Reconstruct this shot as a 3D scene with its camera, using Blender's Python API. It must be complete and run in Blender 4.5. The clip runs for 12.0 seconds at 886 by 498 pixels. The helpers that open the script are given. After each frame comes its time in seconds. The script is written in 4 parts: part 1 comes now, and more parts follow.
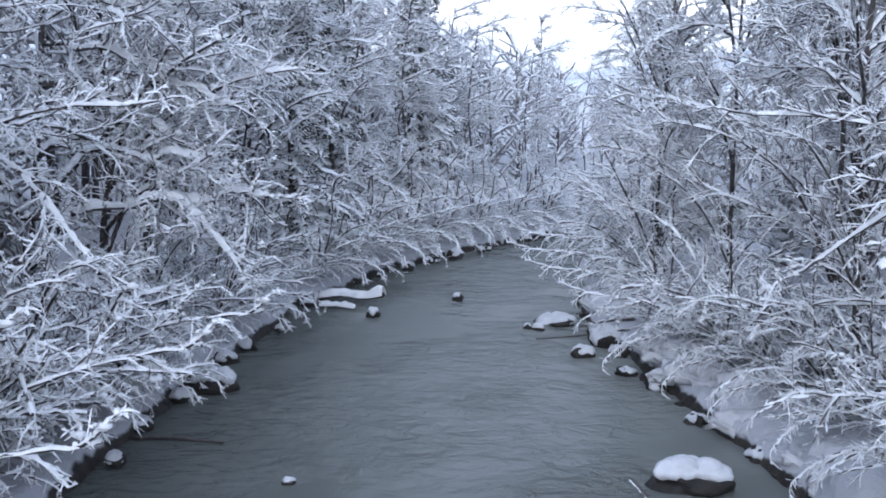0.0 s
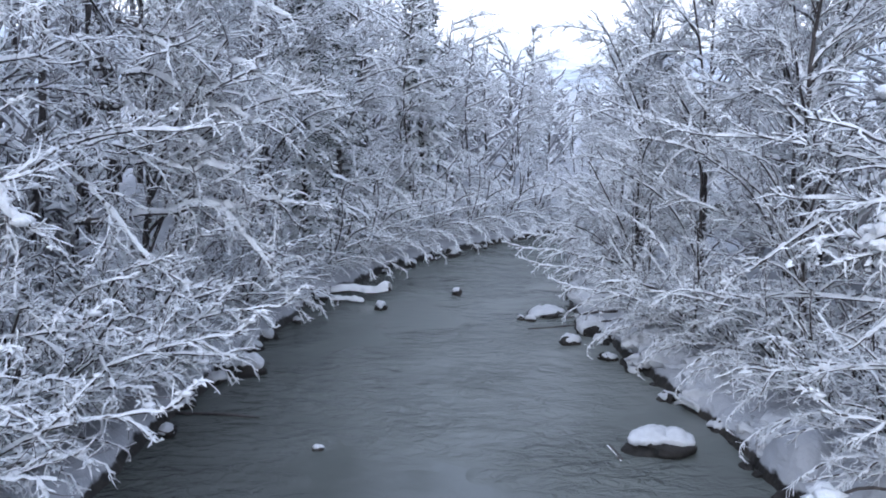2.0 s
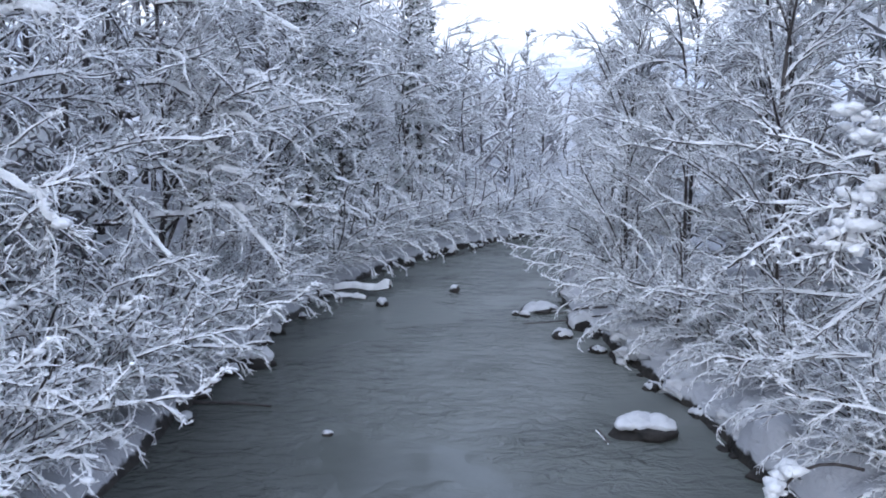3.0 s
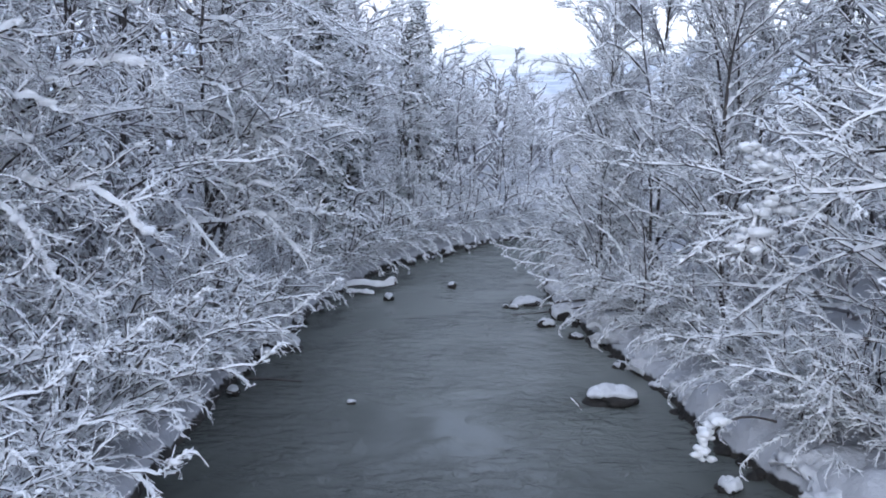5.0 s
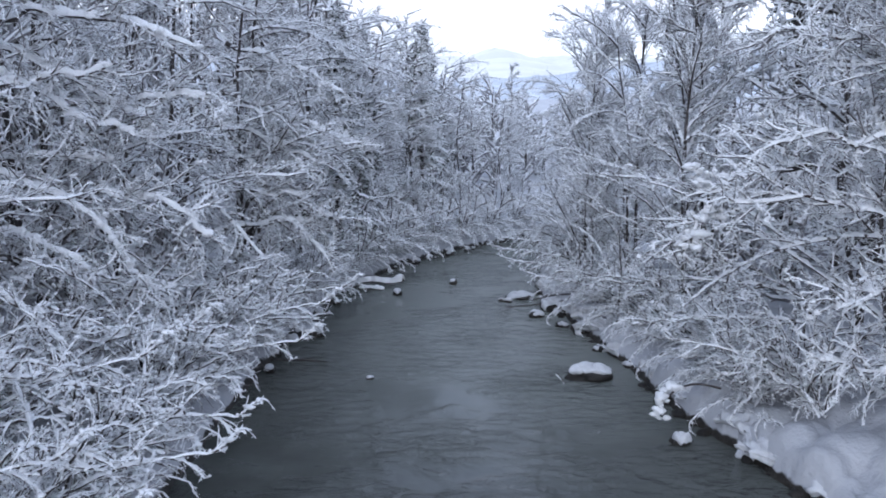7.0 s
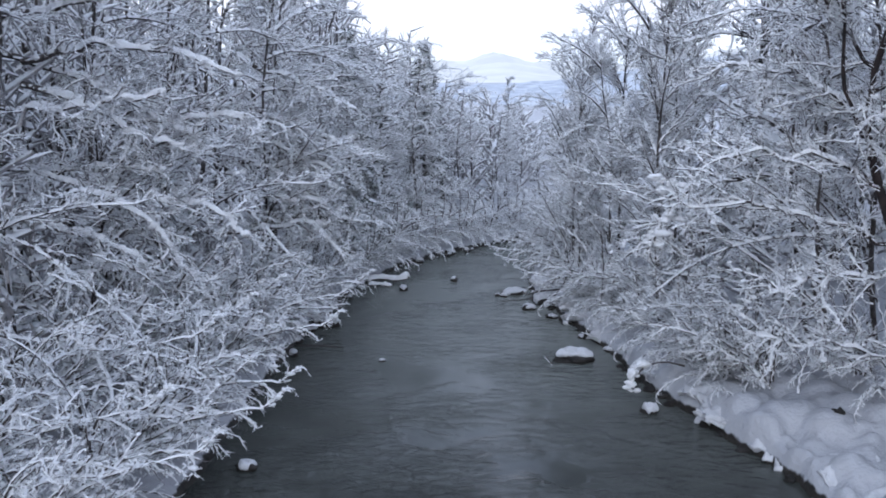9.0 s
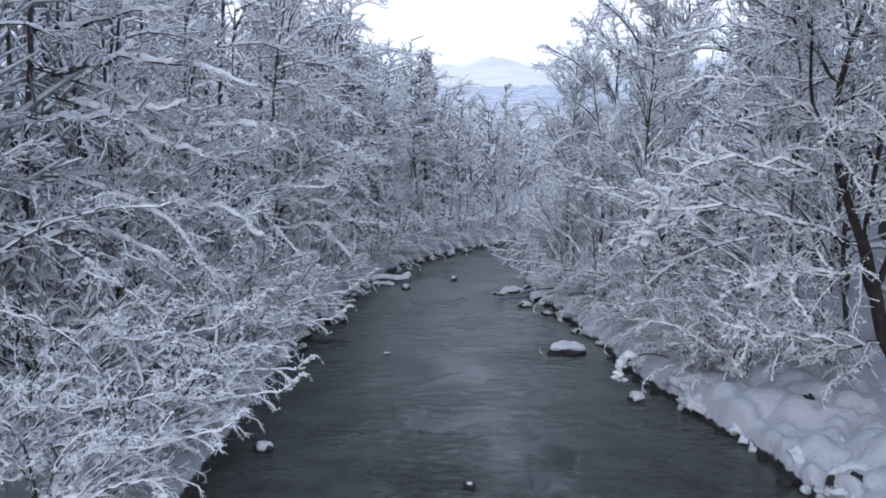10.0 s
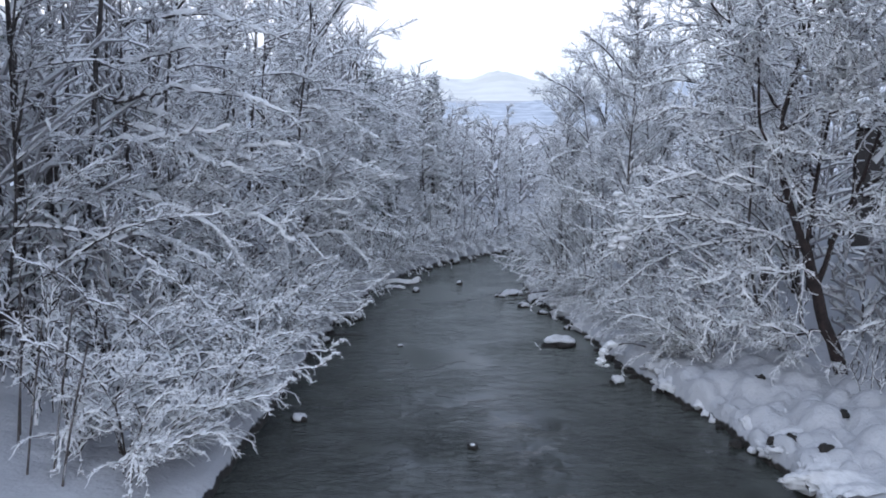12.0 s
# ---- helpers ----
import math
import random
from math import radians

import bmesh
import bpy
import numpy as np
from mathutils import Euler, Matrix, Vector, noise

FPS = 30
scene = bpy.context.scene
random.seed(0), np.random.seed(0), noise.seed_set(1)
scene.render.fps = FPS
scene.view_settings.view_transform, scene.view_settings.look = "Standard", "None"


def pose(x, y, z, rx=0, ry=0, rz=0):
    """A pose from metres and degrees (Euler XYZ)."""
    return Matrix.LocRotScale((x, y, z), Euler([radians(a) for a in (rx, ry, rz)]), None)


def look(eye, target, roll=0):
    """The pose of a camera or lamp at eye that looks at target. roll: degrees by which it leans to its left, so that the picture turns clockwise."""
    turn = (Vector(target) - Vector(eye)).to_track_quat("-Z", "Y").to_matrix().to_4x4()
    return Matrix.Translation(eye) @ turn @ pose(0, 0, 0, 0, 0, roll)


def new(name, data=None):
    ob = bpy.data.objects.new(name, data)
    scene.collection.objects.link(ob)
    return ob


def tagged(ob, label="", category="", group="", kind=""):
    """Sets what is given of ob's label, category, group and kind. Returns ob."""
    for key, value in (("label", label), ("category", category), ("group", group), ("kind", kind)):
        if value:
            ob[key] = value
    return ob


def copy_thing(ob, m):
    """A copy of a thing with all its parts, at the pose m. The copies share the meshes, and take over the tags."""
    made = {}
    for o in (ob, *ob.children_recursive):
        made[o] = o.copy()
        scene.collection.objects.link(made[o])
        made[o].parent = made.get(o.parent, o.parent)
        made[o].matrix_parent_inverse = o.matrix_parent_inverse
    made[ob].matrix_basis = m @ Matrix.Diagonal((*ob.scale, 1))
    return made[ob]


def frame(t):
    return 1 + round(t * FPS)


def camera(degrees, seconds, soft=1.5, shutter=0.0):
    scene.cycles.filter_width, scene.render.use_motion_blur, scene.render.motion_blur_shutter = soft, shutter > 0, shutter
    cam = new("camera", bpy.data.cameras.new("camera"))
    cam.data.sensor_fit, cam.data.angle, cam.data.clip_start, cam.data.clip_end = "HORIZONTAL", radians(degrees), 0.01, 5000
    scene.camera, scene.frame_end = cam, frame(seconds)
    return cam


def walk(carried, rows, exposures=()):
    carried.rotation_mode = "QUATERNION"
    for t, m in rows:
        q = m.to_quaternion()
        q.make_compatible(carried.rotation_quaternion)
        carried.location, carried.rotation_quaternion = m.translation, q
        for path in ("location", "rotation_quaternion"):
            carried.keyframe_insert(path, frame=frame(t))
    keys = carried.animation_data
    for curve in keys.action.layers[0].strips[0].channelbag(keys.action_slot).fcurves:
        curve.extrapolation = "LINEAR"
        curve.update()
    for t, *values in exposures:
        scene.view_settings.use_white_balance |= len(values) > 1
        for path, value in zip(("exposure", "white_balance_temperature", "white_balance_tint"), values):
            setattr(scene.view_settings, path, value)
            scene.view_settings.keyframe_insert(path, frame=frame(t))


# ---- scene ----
cam = camera(52.0, 12.0, soft=1.85)
PATH = [
    (0.0, 0.836, 7.189, 4.697, -10.67, 2.97, 0.0),
    (0.5, 0.815, 6.796, 4.791, -10.72, 2.79, 0.0),
    (1.0, 0.793, 6.356, 4.894, -10.82, 2.71, 0.0),
    (1.5, 0.769, 5.846, 5.010, -10.95, 2.64, 0.0),
    (2.0, 0.746, 5.355, 5.120, -10.95, 2.50, 0.0),
    (2.5, 0.727, 4.939, 5.212, -11.06, 2.39, 0.0),
    (3.0, 0.704, 4.394, 5.329, -11.07, 2.16, 0.0),
    (5.0, 0.600, 1.498, 5.904, -11.02, 1.59, 0.0),
    (5.5, 0.581, 0.857, 6.020, -10.98, 1.51, 0.0),
    (6.0, 0.562, 0.133, 6.146, -10.94, 1.58, 0.0),
    (6.5, 0.542, -0.734, 6.290, -10.92, 1.46, 0.0),
    (7.0, 0.527, -1.512, 6.414, -10.84, 1.41, 0.0),
    (9.0, 0.491, -4.294, 6.807, -10.57, 1.32, 0.0),
    (9.5, 0.487, -4.988, 6.893, -10.44, 1.30, 0.0),
    (10.0, 0.485, -5.714, 6.979, -10.35, 1.28, 0.0),
    (10.5, 0.484, -6.473, 7.062, -10.24, 1.32, 0.0),
    (11.0, 0.487, -7.253, 7.142, -10.03, 1.48, 0.0),
    (11.5, 0.491, -8.087, 7.221, -9.87, 1.40, 0.0),
    (12.0, 0.500, -9.000, 7.300, -9.47, 1.60, 0.0),
]
walk(cam, [(t, pose(x, y, z, 90 + pitch, roll, yaw)) for t, x, y, z, pitch, yaw, roll in PATH], [(0.0, 0.97, 5940, 10), (3.0, 0.87, 5940, 10), (6.0, 0.68, 5970, 10), (9.0, 0.51, 6050, 10), (12.0, 0.41, 6070, 9)])

# ---- light: overcast winter sky ----
SUN_ELEVATION, SUN_TURN = radians(27), radians(199)
world = bpy.data.worlds.new("overcast_sky")
scene.world = world
world.use_nodes = True
wn, wl = world.node_tree.nodes, world.node_tree.links
wn.clear()
w_out = wn.new("ShaderNodeOutputWorld")
w_bg = wn.new("ShaderNodeBackground")
w_sky = wn.new("ShaderNodeTexSky")
w_sky.sky_type = "NISHITA"
w_sky.sun_disc = False
w_sky.dust_density, w_sky.air_density = 0.0, 0.35
w_sky.sun_elevation, w_sky.sun_rotation = SUN_ELEVATION, SUN_TURN
w_sky_bg = wn.new("ShaderNodeBackground")
w_sky_bg.inputs["Strength"].default_value = 0.05
wl.new(w_sky.outputs["Color"], w_sky_bg.inputs["Color"])
w_co = wn.new("ShaderNodeTexCoord")
w_map = wn.new("ShaderNodeMapping")
w_map.inputs["Scale"].default_value = (1.0, 1.0, 2.6)
w_noise = wn.new("ShaderNodeTexNoise")
w_noise.inputs["Scale"].default_value = 3.2
w_noise.inputs["Detail"].default_value = 4.0
w_noise.inputs["Roughness"].default_value = 0.45
w_ramp = wn.new("ShaderNodeValToRGB")
w_ramp.color_ramp.elements[0].position = 0.36
w_ramp.color_ramp.elements[0].color = (0.42, 0.45, 0.478, 1)
w_ramp.color_ramp.elements[1].position = 0.60
w_ramp.color_ramp.elements[1].color = (0.49, 0.545, 0.585, 1)
w_bg.inputs["Strength"].default_value = 1.12
w_add = wn.new("ShaderNodeAddShader")
wl.new(w_co.outputs["Generated"], w_map.inputs["Vector"])
wl.new(w_map.outputs["Vector"], w_noise.inputs["Vector"])
wl.new(w_noise.outputs["Fac"], w_ramp.inputs["Fac"])
w_sep = wn.new("ShaderNodeSeparateXYZ")
w_high = wn.new("ShaderNodeMapRange")
w_high.inputs["From Min"].default_value = 0.12
w_high.inputs["From Max"].default_value = 0.35
w_mix = wn.new("ShaderNodeMix")
w_mix.data_type = "RGBA"
w_mix.blend_type = "MULTIPLY"
w_mix.inputs[7].default_value = (0.56, 0.70, 0.95, 1)
wl.new(w_co.outputs["Generated"], w_sep.inputs[0])
wl.new(w_sep.outputs["Z"], w_high.inputs["Value"])
wl.new(w_high.outputs["Result"], w_mix.inputs[0])
w_low = wn.new("ShaderNodeMapRange")
w_low.interpolation_type = "SMOOTHSTEP"
w_low.inputs["From Min"].default_value = 0.0
w_low.inputs["From Max"].default_value = 0.12
w_tint = wn.new("ShaderNodeMix")
w_tint.data_type = "RGBA"
w_tint.inputs[6].default_value = (0.99, 0.78, 0.67, 1)
w_tint.inputs[7].default_value = (1.89, 1.55, 1.345, 1)
w_mist = wn.new("ShaderNodeVectorMath")
w_mist.operation = "MULTIPLY"
wl.new(w_sep.outputs["Z"], w_low.inputs["Value"])
wl.new(w_low.outputs["Result"], w_tint.inputs[0])
wl.new(w_ramp.outputs["Color"], w_mist.inputs[0])
wl.new(w_tint.outputs[2], w_mist.inputs[1])
wl.new(w_mist.outputs["Vector"], w_mix.inputs[6])
wl.new(w_mix.outputs[2], w_bg.inputs["Color"])
wl.new(w_bg.outputs["Background"], w_add.inputs[0])
wl.new(w_sky_bg.outputs["Background"], w_add.inputs[1])
wl.new(w_add.outputs["Shader"], w_out.inputs["Surface"])

sun = new("sun", bpy.data.lights.new("sun", "SUN"))
sun.data.energy = 1.1
sun.data.angle = radians(75)
sun.data.color = (1.0, 0.995, 0.985)
sun.matrix_world = look((0, 0, 0), (0.30, 0.85, -0.45))


# ---- materials ----
def material(name):
    m = bpy.data.materials.new(name)
    m.use_nodes = True
    return m, m.node_tree.nodes, m.node_tree.links, m.node_tree.nodes["Principled BSDF"]


def mottled(name, low, high, scale, rough=0.8, bump=0.3, bump_scale=None, spread=0.06, detail=5.0, depth=0.02):
    """A surface of two mixed colours with fine relief; each object and island differs a little."""
    m, n, l, b = material(name)
    co = n.new("ShaderNodeTexCoord")
    big = n.new("ShaderNodeTexNoise")
    big.inputs["Scale"].default_value = scale
    big.inputs["Detail"].default_value = detail
    small = n.new("ShaderNodeTexNoise")
    small.inputs["Scale"].default_value = bump_scale or scale * 6
    small.inputs["Detail"].default_value = 3.0
    l.new(co.outputs["Object"], big.inputs["Vector"])
    l.new(co.outputs["Object"], small.inputs["Vector"])
    mix = n.new("ShaderNodeMix")
    mix.data_type = "RGBA"
    mix.inputs[6].default_value = (*low, 1)
    mix.inputs[7].default_value = (*high, 1)
    ramp = n.new("ShaderNodeMapRange")
    ramp.inputs["From Min"].default_value = 0.33
    ramp.inputs["From Max"].default_value = 0.67
    l.new(big.outputs["Fac"], ramp.inputs["Value"])
    l.new(ramp.outputs["Result"], mix.inputs[0])
    info = n.new("ShaderNodeObjectInfo")
    vary = n.new("ShaderNodeMapRange")
    vary.inputs["To Min"].default_value = 1 - spread
    vary.inputs["To Max"].default_value = 1 + spread
    l.new(info.outputs["Random"], vary.inputs["Value"])
    hsv = n.new("ShaderNodeHueSaturation")
    l.new(vary.outputs["Result"], hsv.inputs["Value"])
    l.new(mix.outputs[2], hsv.inputs["Color"])
    l.new(hsv.outputs["Color"], b.inputs["Base Color"])
    b.inputs["Roughness"].default_value = rough
    bm = n.new("ShaderNodeBump")
    bm.inputs["Strength"].default_value = bump
    bm.inputs["Distance"].default_value = depth
    l.new(small.outputs["Fac"], bm.inputs["Height"])
    l.new(bm.outputs["Normal"], b.inputs["Normal"])
    return m


# Bank and stone-cap snow: the shade of the trees is mixed into its colour.
SHADED_SNOW = mottled("shade_toned_snow", (0.54, 0.55, 0.58), (0.68, 0.69, 0.715), 4.0, 0.75, 0.7, 9.0, 0.04, depth=0.05)
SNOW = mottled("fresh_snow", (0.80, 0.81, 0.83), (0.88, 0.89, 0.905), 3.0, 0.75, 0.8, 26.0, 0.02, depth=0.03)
BARK = mottled("dark_wet_bark", (0.035, 0.030, 0.030), (0.11, 0.095, 0.09), 9.0, 0.85, 0.6, 60.0, 0.25)
RED_BARK = mottled("reddish_bark", (0.012, 0.009, 0.009), (0.042, 0.028, 0.026), 7.0, 0.85, 0.6, 50.0, 0.2)
TWIG = mottled("dark_twig_bark", (0.085, 0.075, 0.078), (0.23, 0.21, 0.212), 2.5, 0.85, 0.2, 40.0, 0.2)
NEEDLE = mottled("dark_conifer_needles", (0.018, 0.030, 0.020), (0.05, 0.07, 0.05), 5.0, 0.7, 0.4, 40.0, 0.2)
STONE = mottled("wet_river_stone", (0.008, 0.0075, 0.007), (0.034, 0.029, 0.026), 6.0, 0.8, 0.9, 25.0, 0.2)
WOOD = mottled("dark_timber", (0.02, 0.016, 0.014), (0.06, 0.045, 0.036), 6.0, 0.8, 0.5, 40.0, 0.1)


def ground_material():
    """Snow on the flat, dark soil and stones on the steep foot of the bank and under water."""
    m, n, l, b = material("snow_covered_ground")
    geo = n.new("ShaderNodeNewGeometry")
    sep = n.new("ShaderNodeSeparateXYZ")
    l.new(geo.outputs["Position"], sep.inputs[0])
    grain = n.new("ShaderNodeTexNoise")
    grain.inputs["Scale"].default_value = 3.5
    grain.inputs["Detail"].default_value = 6.0
    l.new(geo.outputs["Position"], grain.inputs["Vector"])
    add = n.new("ShaderNodeMath")
    add.operation = "MULTIPLY_ADD"
    add.inputs[1].default_value = 0.30
    l.new(grain.outputs["Fac"], add.inputs[0])
    l.new(sep.outputs["Z"], add.inputs[2])
    cover = n.new("ShaderNodeMapRange")
    cover.inputs["From Min"].default_value = 0.27
    cover.inputs["From Max"].default_value = 0.32
    l.new(add.outputs[0], cover.inputs["Value"])
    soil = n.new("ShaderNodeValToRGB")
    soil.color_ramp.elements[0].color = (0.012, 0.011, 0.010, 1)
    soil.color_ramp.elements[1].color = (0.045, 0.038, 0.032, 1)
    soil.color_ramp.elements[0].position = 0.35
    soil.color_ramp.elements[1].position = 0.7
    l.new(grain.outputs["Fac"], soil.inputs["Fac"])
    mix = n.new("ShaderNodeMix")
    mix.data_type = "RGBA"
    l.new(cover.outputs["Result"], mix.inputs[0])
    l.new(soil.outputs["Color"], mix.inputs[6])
    # Ground snow kept well below fresh white, with the canopy's shade in it.
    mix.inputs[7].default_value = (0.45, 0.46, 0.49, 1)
    l.new(mix.outputs[2], b.inputs["Base Color"])
    b.inputs["Roughness"].default_value = 0.75
    fine = n.new("ShaderNodeTexNoise")
    fine.inputs["Scale"].default_value = 7.0
    fine.inputs["Detail"].default_value = 4.0
    l.new(geo.outputs["Position"], fine.inputs["Vector"])
    bump = n.new("ShaderNodeBump")
    bump.inputs["Strength"].default_value = 1.0
    bump.inputs["Distance"].default_value = 0.05
    l.new(fine.outputs["Fac"], bump.inputs["Height"])
    l.new(bump.outputs["Normal"], b.inputs["Normal"])
    return m


def water_material():
    """Dark green-grey river water with ripples drawn out across the current."""
    m, n, l, b = material("river_water")
    geo = n.new("ShaderNodeNewGeometry")
    stretch = n.new("ShaderNodeMapping")
    stretch.inputs["Scale"].default_value = (0.8, 1.25, 1.0)
    l.new(geo.outputs["Position"], stretch.inputs["Vector"])
    swirl = n.new("ShaderNodeTexNoise")
    swirl.inputs["Scale"].default_value = 0.35
    swirl.inputs["Detail"].default_value = 3.0
    l.new(geo.outputs["Position"], swirl.inputs["Vector"])
    ripple = n.new("ShaderNodeTexNoise")
    ripple.inputs["Scale"].default_value = 3.2
    ripple.inputs["Detail"].default_value = 4.0
    ripple.inputs["Roughness"].default_value = 0.6
    ripple.inputs["Distortion"].default_value = 0.6
    l.new(stretch.outputs["Vector"], ripple.inputs["Vector"])
    calm = n.new("ShaderNodeMapRange")
    calm.inputs["From Min"].default_value = 0.40
    calm.inputs["From Max"].default_value = 0.62
    calm.inputs["To Min"].default_value = 0.05
    calm.inputs["To Max"].default_value = 1.0
    l.new(swirl.outputs["Fac"], calm.inputs["Value"])
    height = n.new("ShaderNodeMath")
    height.operation = "MULTIPLY"
    l.new(ripple.outputs["Fac"], height.inputs[0])
    l.new(calm.outputs["Result"], height.inputs[1])
    stir = height
    for x, y, reach, force in ((-0.1, 9.5, 1.3, 3.2), (2.4, 17.1, 1.5, 2.4), (0.9, 20.1, 1.3, 2.2)):
        away = n.new("ShaderNodeVectorMath")
        away.operation = "DISTANCE"
        away.inputs[1].default_value = (x, y, 0)
        l.new(geo.outputs["Position"], away.inputs[0])
        near_ = n.new("ShaderNodeMapRange")
        near_.interpolation_type = "SMOOTHSTEP"
        near_.inputs["From Min"].default_value = 0.2
        near_.inputs["From Max"].default_value = reach
        near_.inputs["To Min"].default_value = force
        near_.inputs["To Max"].default_value = 1.0
        l.new(away.outputs["Value"], near_.inputs["Value"])
        times_ = n.new("ShaderNodeMath")
        times_.operation = "MULTIPLY"
        l.new(stir.outputs[0], times_.inputs[0])
        l.new(near_.outputs["Result"], times_.inputs[1])
        stir = times_
    bump = n.new("ShaderNodeBump")
    bump.inputs["Strength"].default_value = 1.0
    bump.inputs["Distance"].default_value = 0.16
    l.new(stir.outputs[0], bump.inputs["Height"])
    l.new(bump.outputs["Normal"], b.inputs["Normal"])
    bed = n.new("ShaderNodeTexNoise")
    bed.inputs["Scale"].default_value = 0.9
    bed.inputs["Detail"].default_value = 7.0
    l.new(geo.outputs["Position"], bed.inputs["Vector"])
    tone = n.new("ShaderNodeValToRGB")
    tone.color_ramp.elements[0].position = 0.36
    tone.color_ramp.elements[1].position = 0.68
    tone.color_ramp.elements[0].color = (0.036, 0.040, 0.036, 1)
    tone.color_ramp.elements[1].color = (0.062, 0.068, 0.062, 1)
    l.new(bed.outputs["Fac"], tone.inputs["Fac"])
    sep = n.new("ShaderNodeSeparateXYZ")
    l.new(geo.outputs["Position"], sep.inputs[0])
    drift = n.new("ShaderNodeMath")
    drift.operation = "MULTIPLY_ADD"
    drift.inputs[1].default_value = 5.0
    l.new(swirl.outputs["Fac"], drift.inputs[0])
    l.new(sep.outputs["Y"], drift.inputs[2])
    # Mask for the painted sky reflection: grows upstream.
    gleam_reach = n.new("ShaderNodeMapRange")
    gleam_reach.interpolation_type = "SMOOTHSTEP"
    gleam_reach.inputs["From Min"].default_value = 10.5
    gleam_reach.inputs["From Max"].default_value = 26.0
    l.new(drift.outputs[0], gleam_reach.inputs["Value"])
    # The painted reflection weakens towards the left.
    middle = n.new("ShaderNodeMapRange")
    middle.interpolation_type = "SMOOTHSTEP"
    middle.inputs["From Min"].default_value = -3.2
    middle.inputs["From Max"].default_value = 0.8
    middle.inputs["To Min"].default_value = 0.42
    l.new(sep.outputs["X"], middle.inputs["Value"])
    both = n.new("ShaderNodeMath")
    both.operation = "MULTIPLY"
    l.new(gleam_reach.outputs["Result"], both.inputs[0])
    l.new(middle.outputs["Result"], both.inputs[1])
    # Paler base colour stands in for sky reflected on the upstream water.
    sky_gleam = n.new("ShaderNodeMix")
    sky_gleam.data_type = "RGBA"
    sky_gleam.inputs[7].default_value = (0.225, 0.240, 0.226, 1)
    l.new(both.outputs[0], sky_gleam.inputs[0])
    l.new(tone.outputs["Color"], sky_gleam.inputs[6])
    l.new(sky_gleam.outputs[2], b.inputs["Base Color"])
    b.inputs["Roughness"].default_value = 0.12
    b.inputs["IOR"].default_value = 1.33
    return m


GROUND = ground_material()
WATER = water_material()
# Both slopes carry the haze of distance in their pale colours.
HILL = mottled("haze_paled_snowy_slope", (0.66, 0.655, 0.61), (0.80, 0.79, 0.74), 0.014, 0.9, 0.2, 0.2, 0.0)
WOODED = mottled("haze_paled_wooded_slope", (0.34, 0.38, 0.44), (0.62, 0.66, 0.72), 0.22, 0.9, 0.5, 0.9, 0.0, depth=0.5)
# Twig bark lightened: some haze and fill light are put into its colour.
PALED_TWIG = mottled("paled_twig_bark", (0.13, 0.122, 0.126), (0.33, 0.315, 0.32), 2.2, 0.85, 0.2, 40.0, 0.15)
# Palest twig bark: the haze over distant crowns is painted into it.
HAZED_TWIG = mottled("haze_paled_fine_twigs", (0.27, 0.26, 0.27), (0.52, 0.51, 0.52), 2.0, 0.85, 0.2, 40.0, 0.1)


# ---- mesh helpers ----
def quick_mesh(name, verts, quads, mat, smooth=True):
    """A mesh from arrays of points and four-cornered faces."""
    me = bpy.data.meshes.new(name)
    verts = np.asarray(verts, dtype=np.float32).reshape(-1, 3)
    quads = np.asarray(quads, dtype=np.int32).reshape(-1, 4)
    me.vertices.add(len(verts))
    me.vertices.foreach_set("co", verts.ravel())
    me.loops.add(quads.size)
    me.loops.foreach_set("vertex_index", quads.ravel())
    me.polygons.add(len(quads))
    me.polygons.foreach_set("loop_start", np.arange(0, quads.size, 4, dtype=np.int32))
    me.polygons.foreach_set("use_smooth", np.full(len(quads), smooth, dtype=bool))
    me.update(calc_edges=True)
    me.materials.append(mat)
    return me


def from_bm(name, bm, mat, smooth=True):
    me = bpy.data.meshes.new(name)
    for f in bm.faces:
        f.smooth = smooth
    bm.to_mesh(me)
    bm.free()
    me.materials.append(mat)
    return me


def part(name, me, parent, label=""):
    ob = new(name, me)
    ob.parent = parent
    if label:
        tagged(ob, label)
    return ob


# ---- the plan: river, banks, heights ----
RIVER = np.array([  # middle of the stream x, y and half its width
    (1.6, -70.0, 6.0), (1.5, -10.0, 5.75), (1.3, 7.0, 5.45), (1.05, 9.5, 5.2), (0.75, 11.8, 4.8), (0.38, 14.2, 4.38), (0.15, 17.4, 4.05),
    (-0.08, 20.0, 3.65), (-0.2, 24.6, 2.9), (0.5, 27.8, 2.35), (1.6, 30.1, 2.0), (3.2, 32.1, 1.8), (4.5, 33.4, 1.75), (6.0, 34.8, 1.75), (9.2, 37.6, 1.8), (15.0, 42.5, 2.0), (34.0, 58.0, 2.2), (80.0, 92.0, 2.5),
])


def shore(x, y):
    """Metres outside the water's edge (inside: minus)."""
    x, y = np.asarray(x, float), np.asarray(y, float)
    best = np.full(x.shape, 1e9)
    for (ax, ay, aw), (bx, by, bw) in zip(RIVER[:-1], RIVER[1:]):
        u = np.clip(((x - ax) * (bx - ax) + (y - ay) * (by - ay)) / ((bx - ax) ** 2 + (by - ay) ** 2), 0, 1)
        best = np.minimum(best, np.hypot(x - ax - u * (bx - ax), y - ay - u * (by - ay)) - aw - u * (bw - aw))
    return best


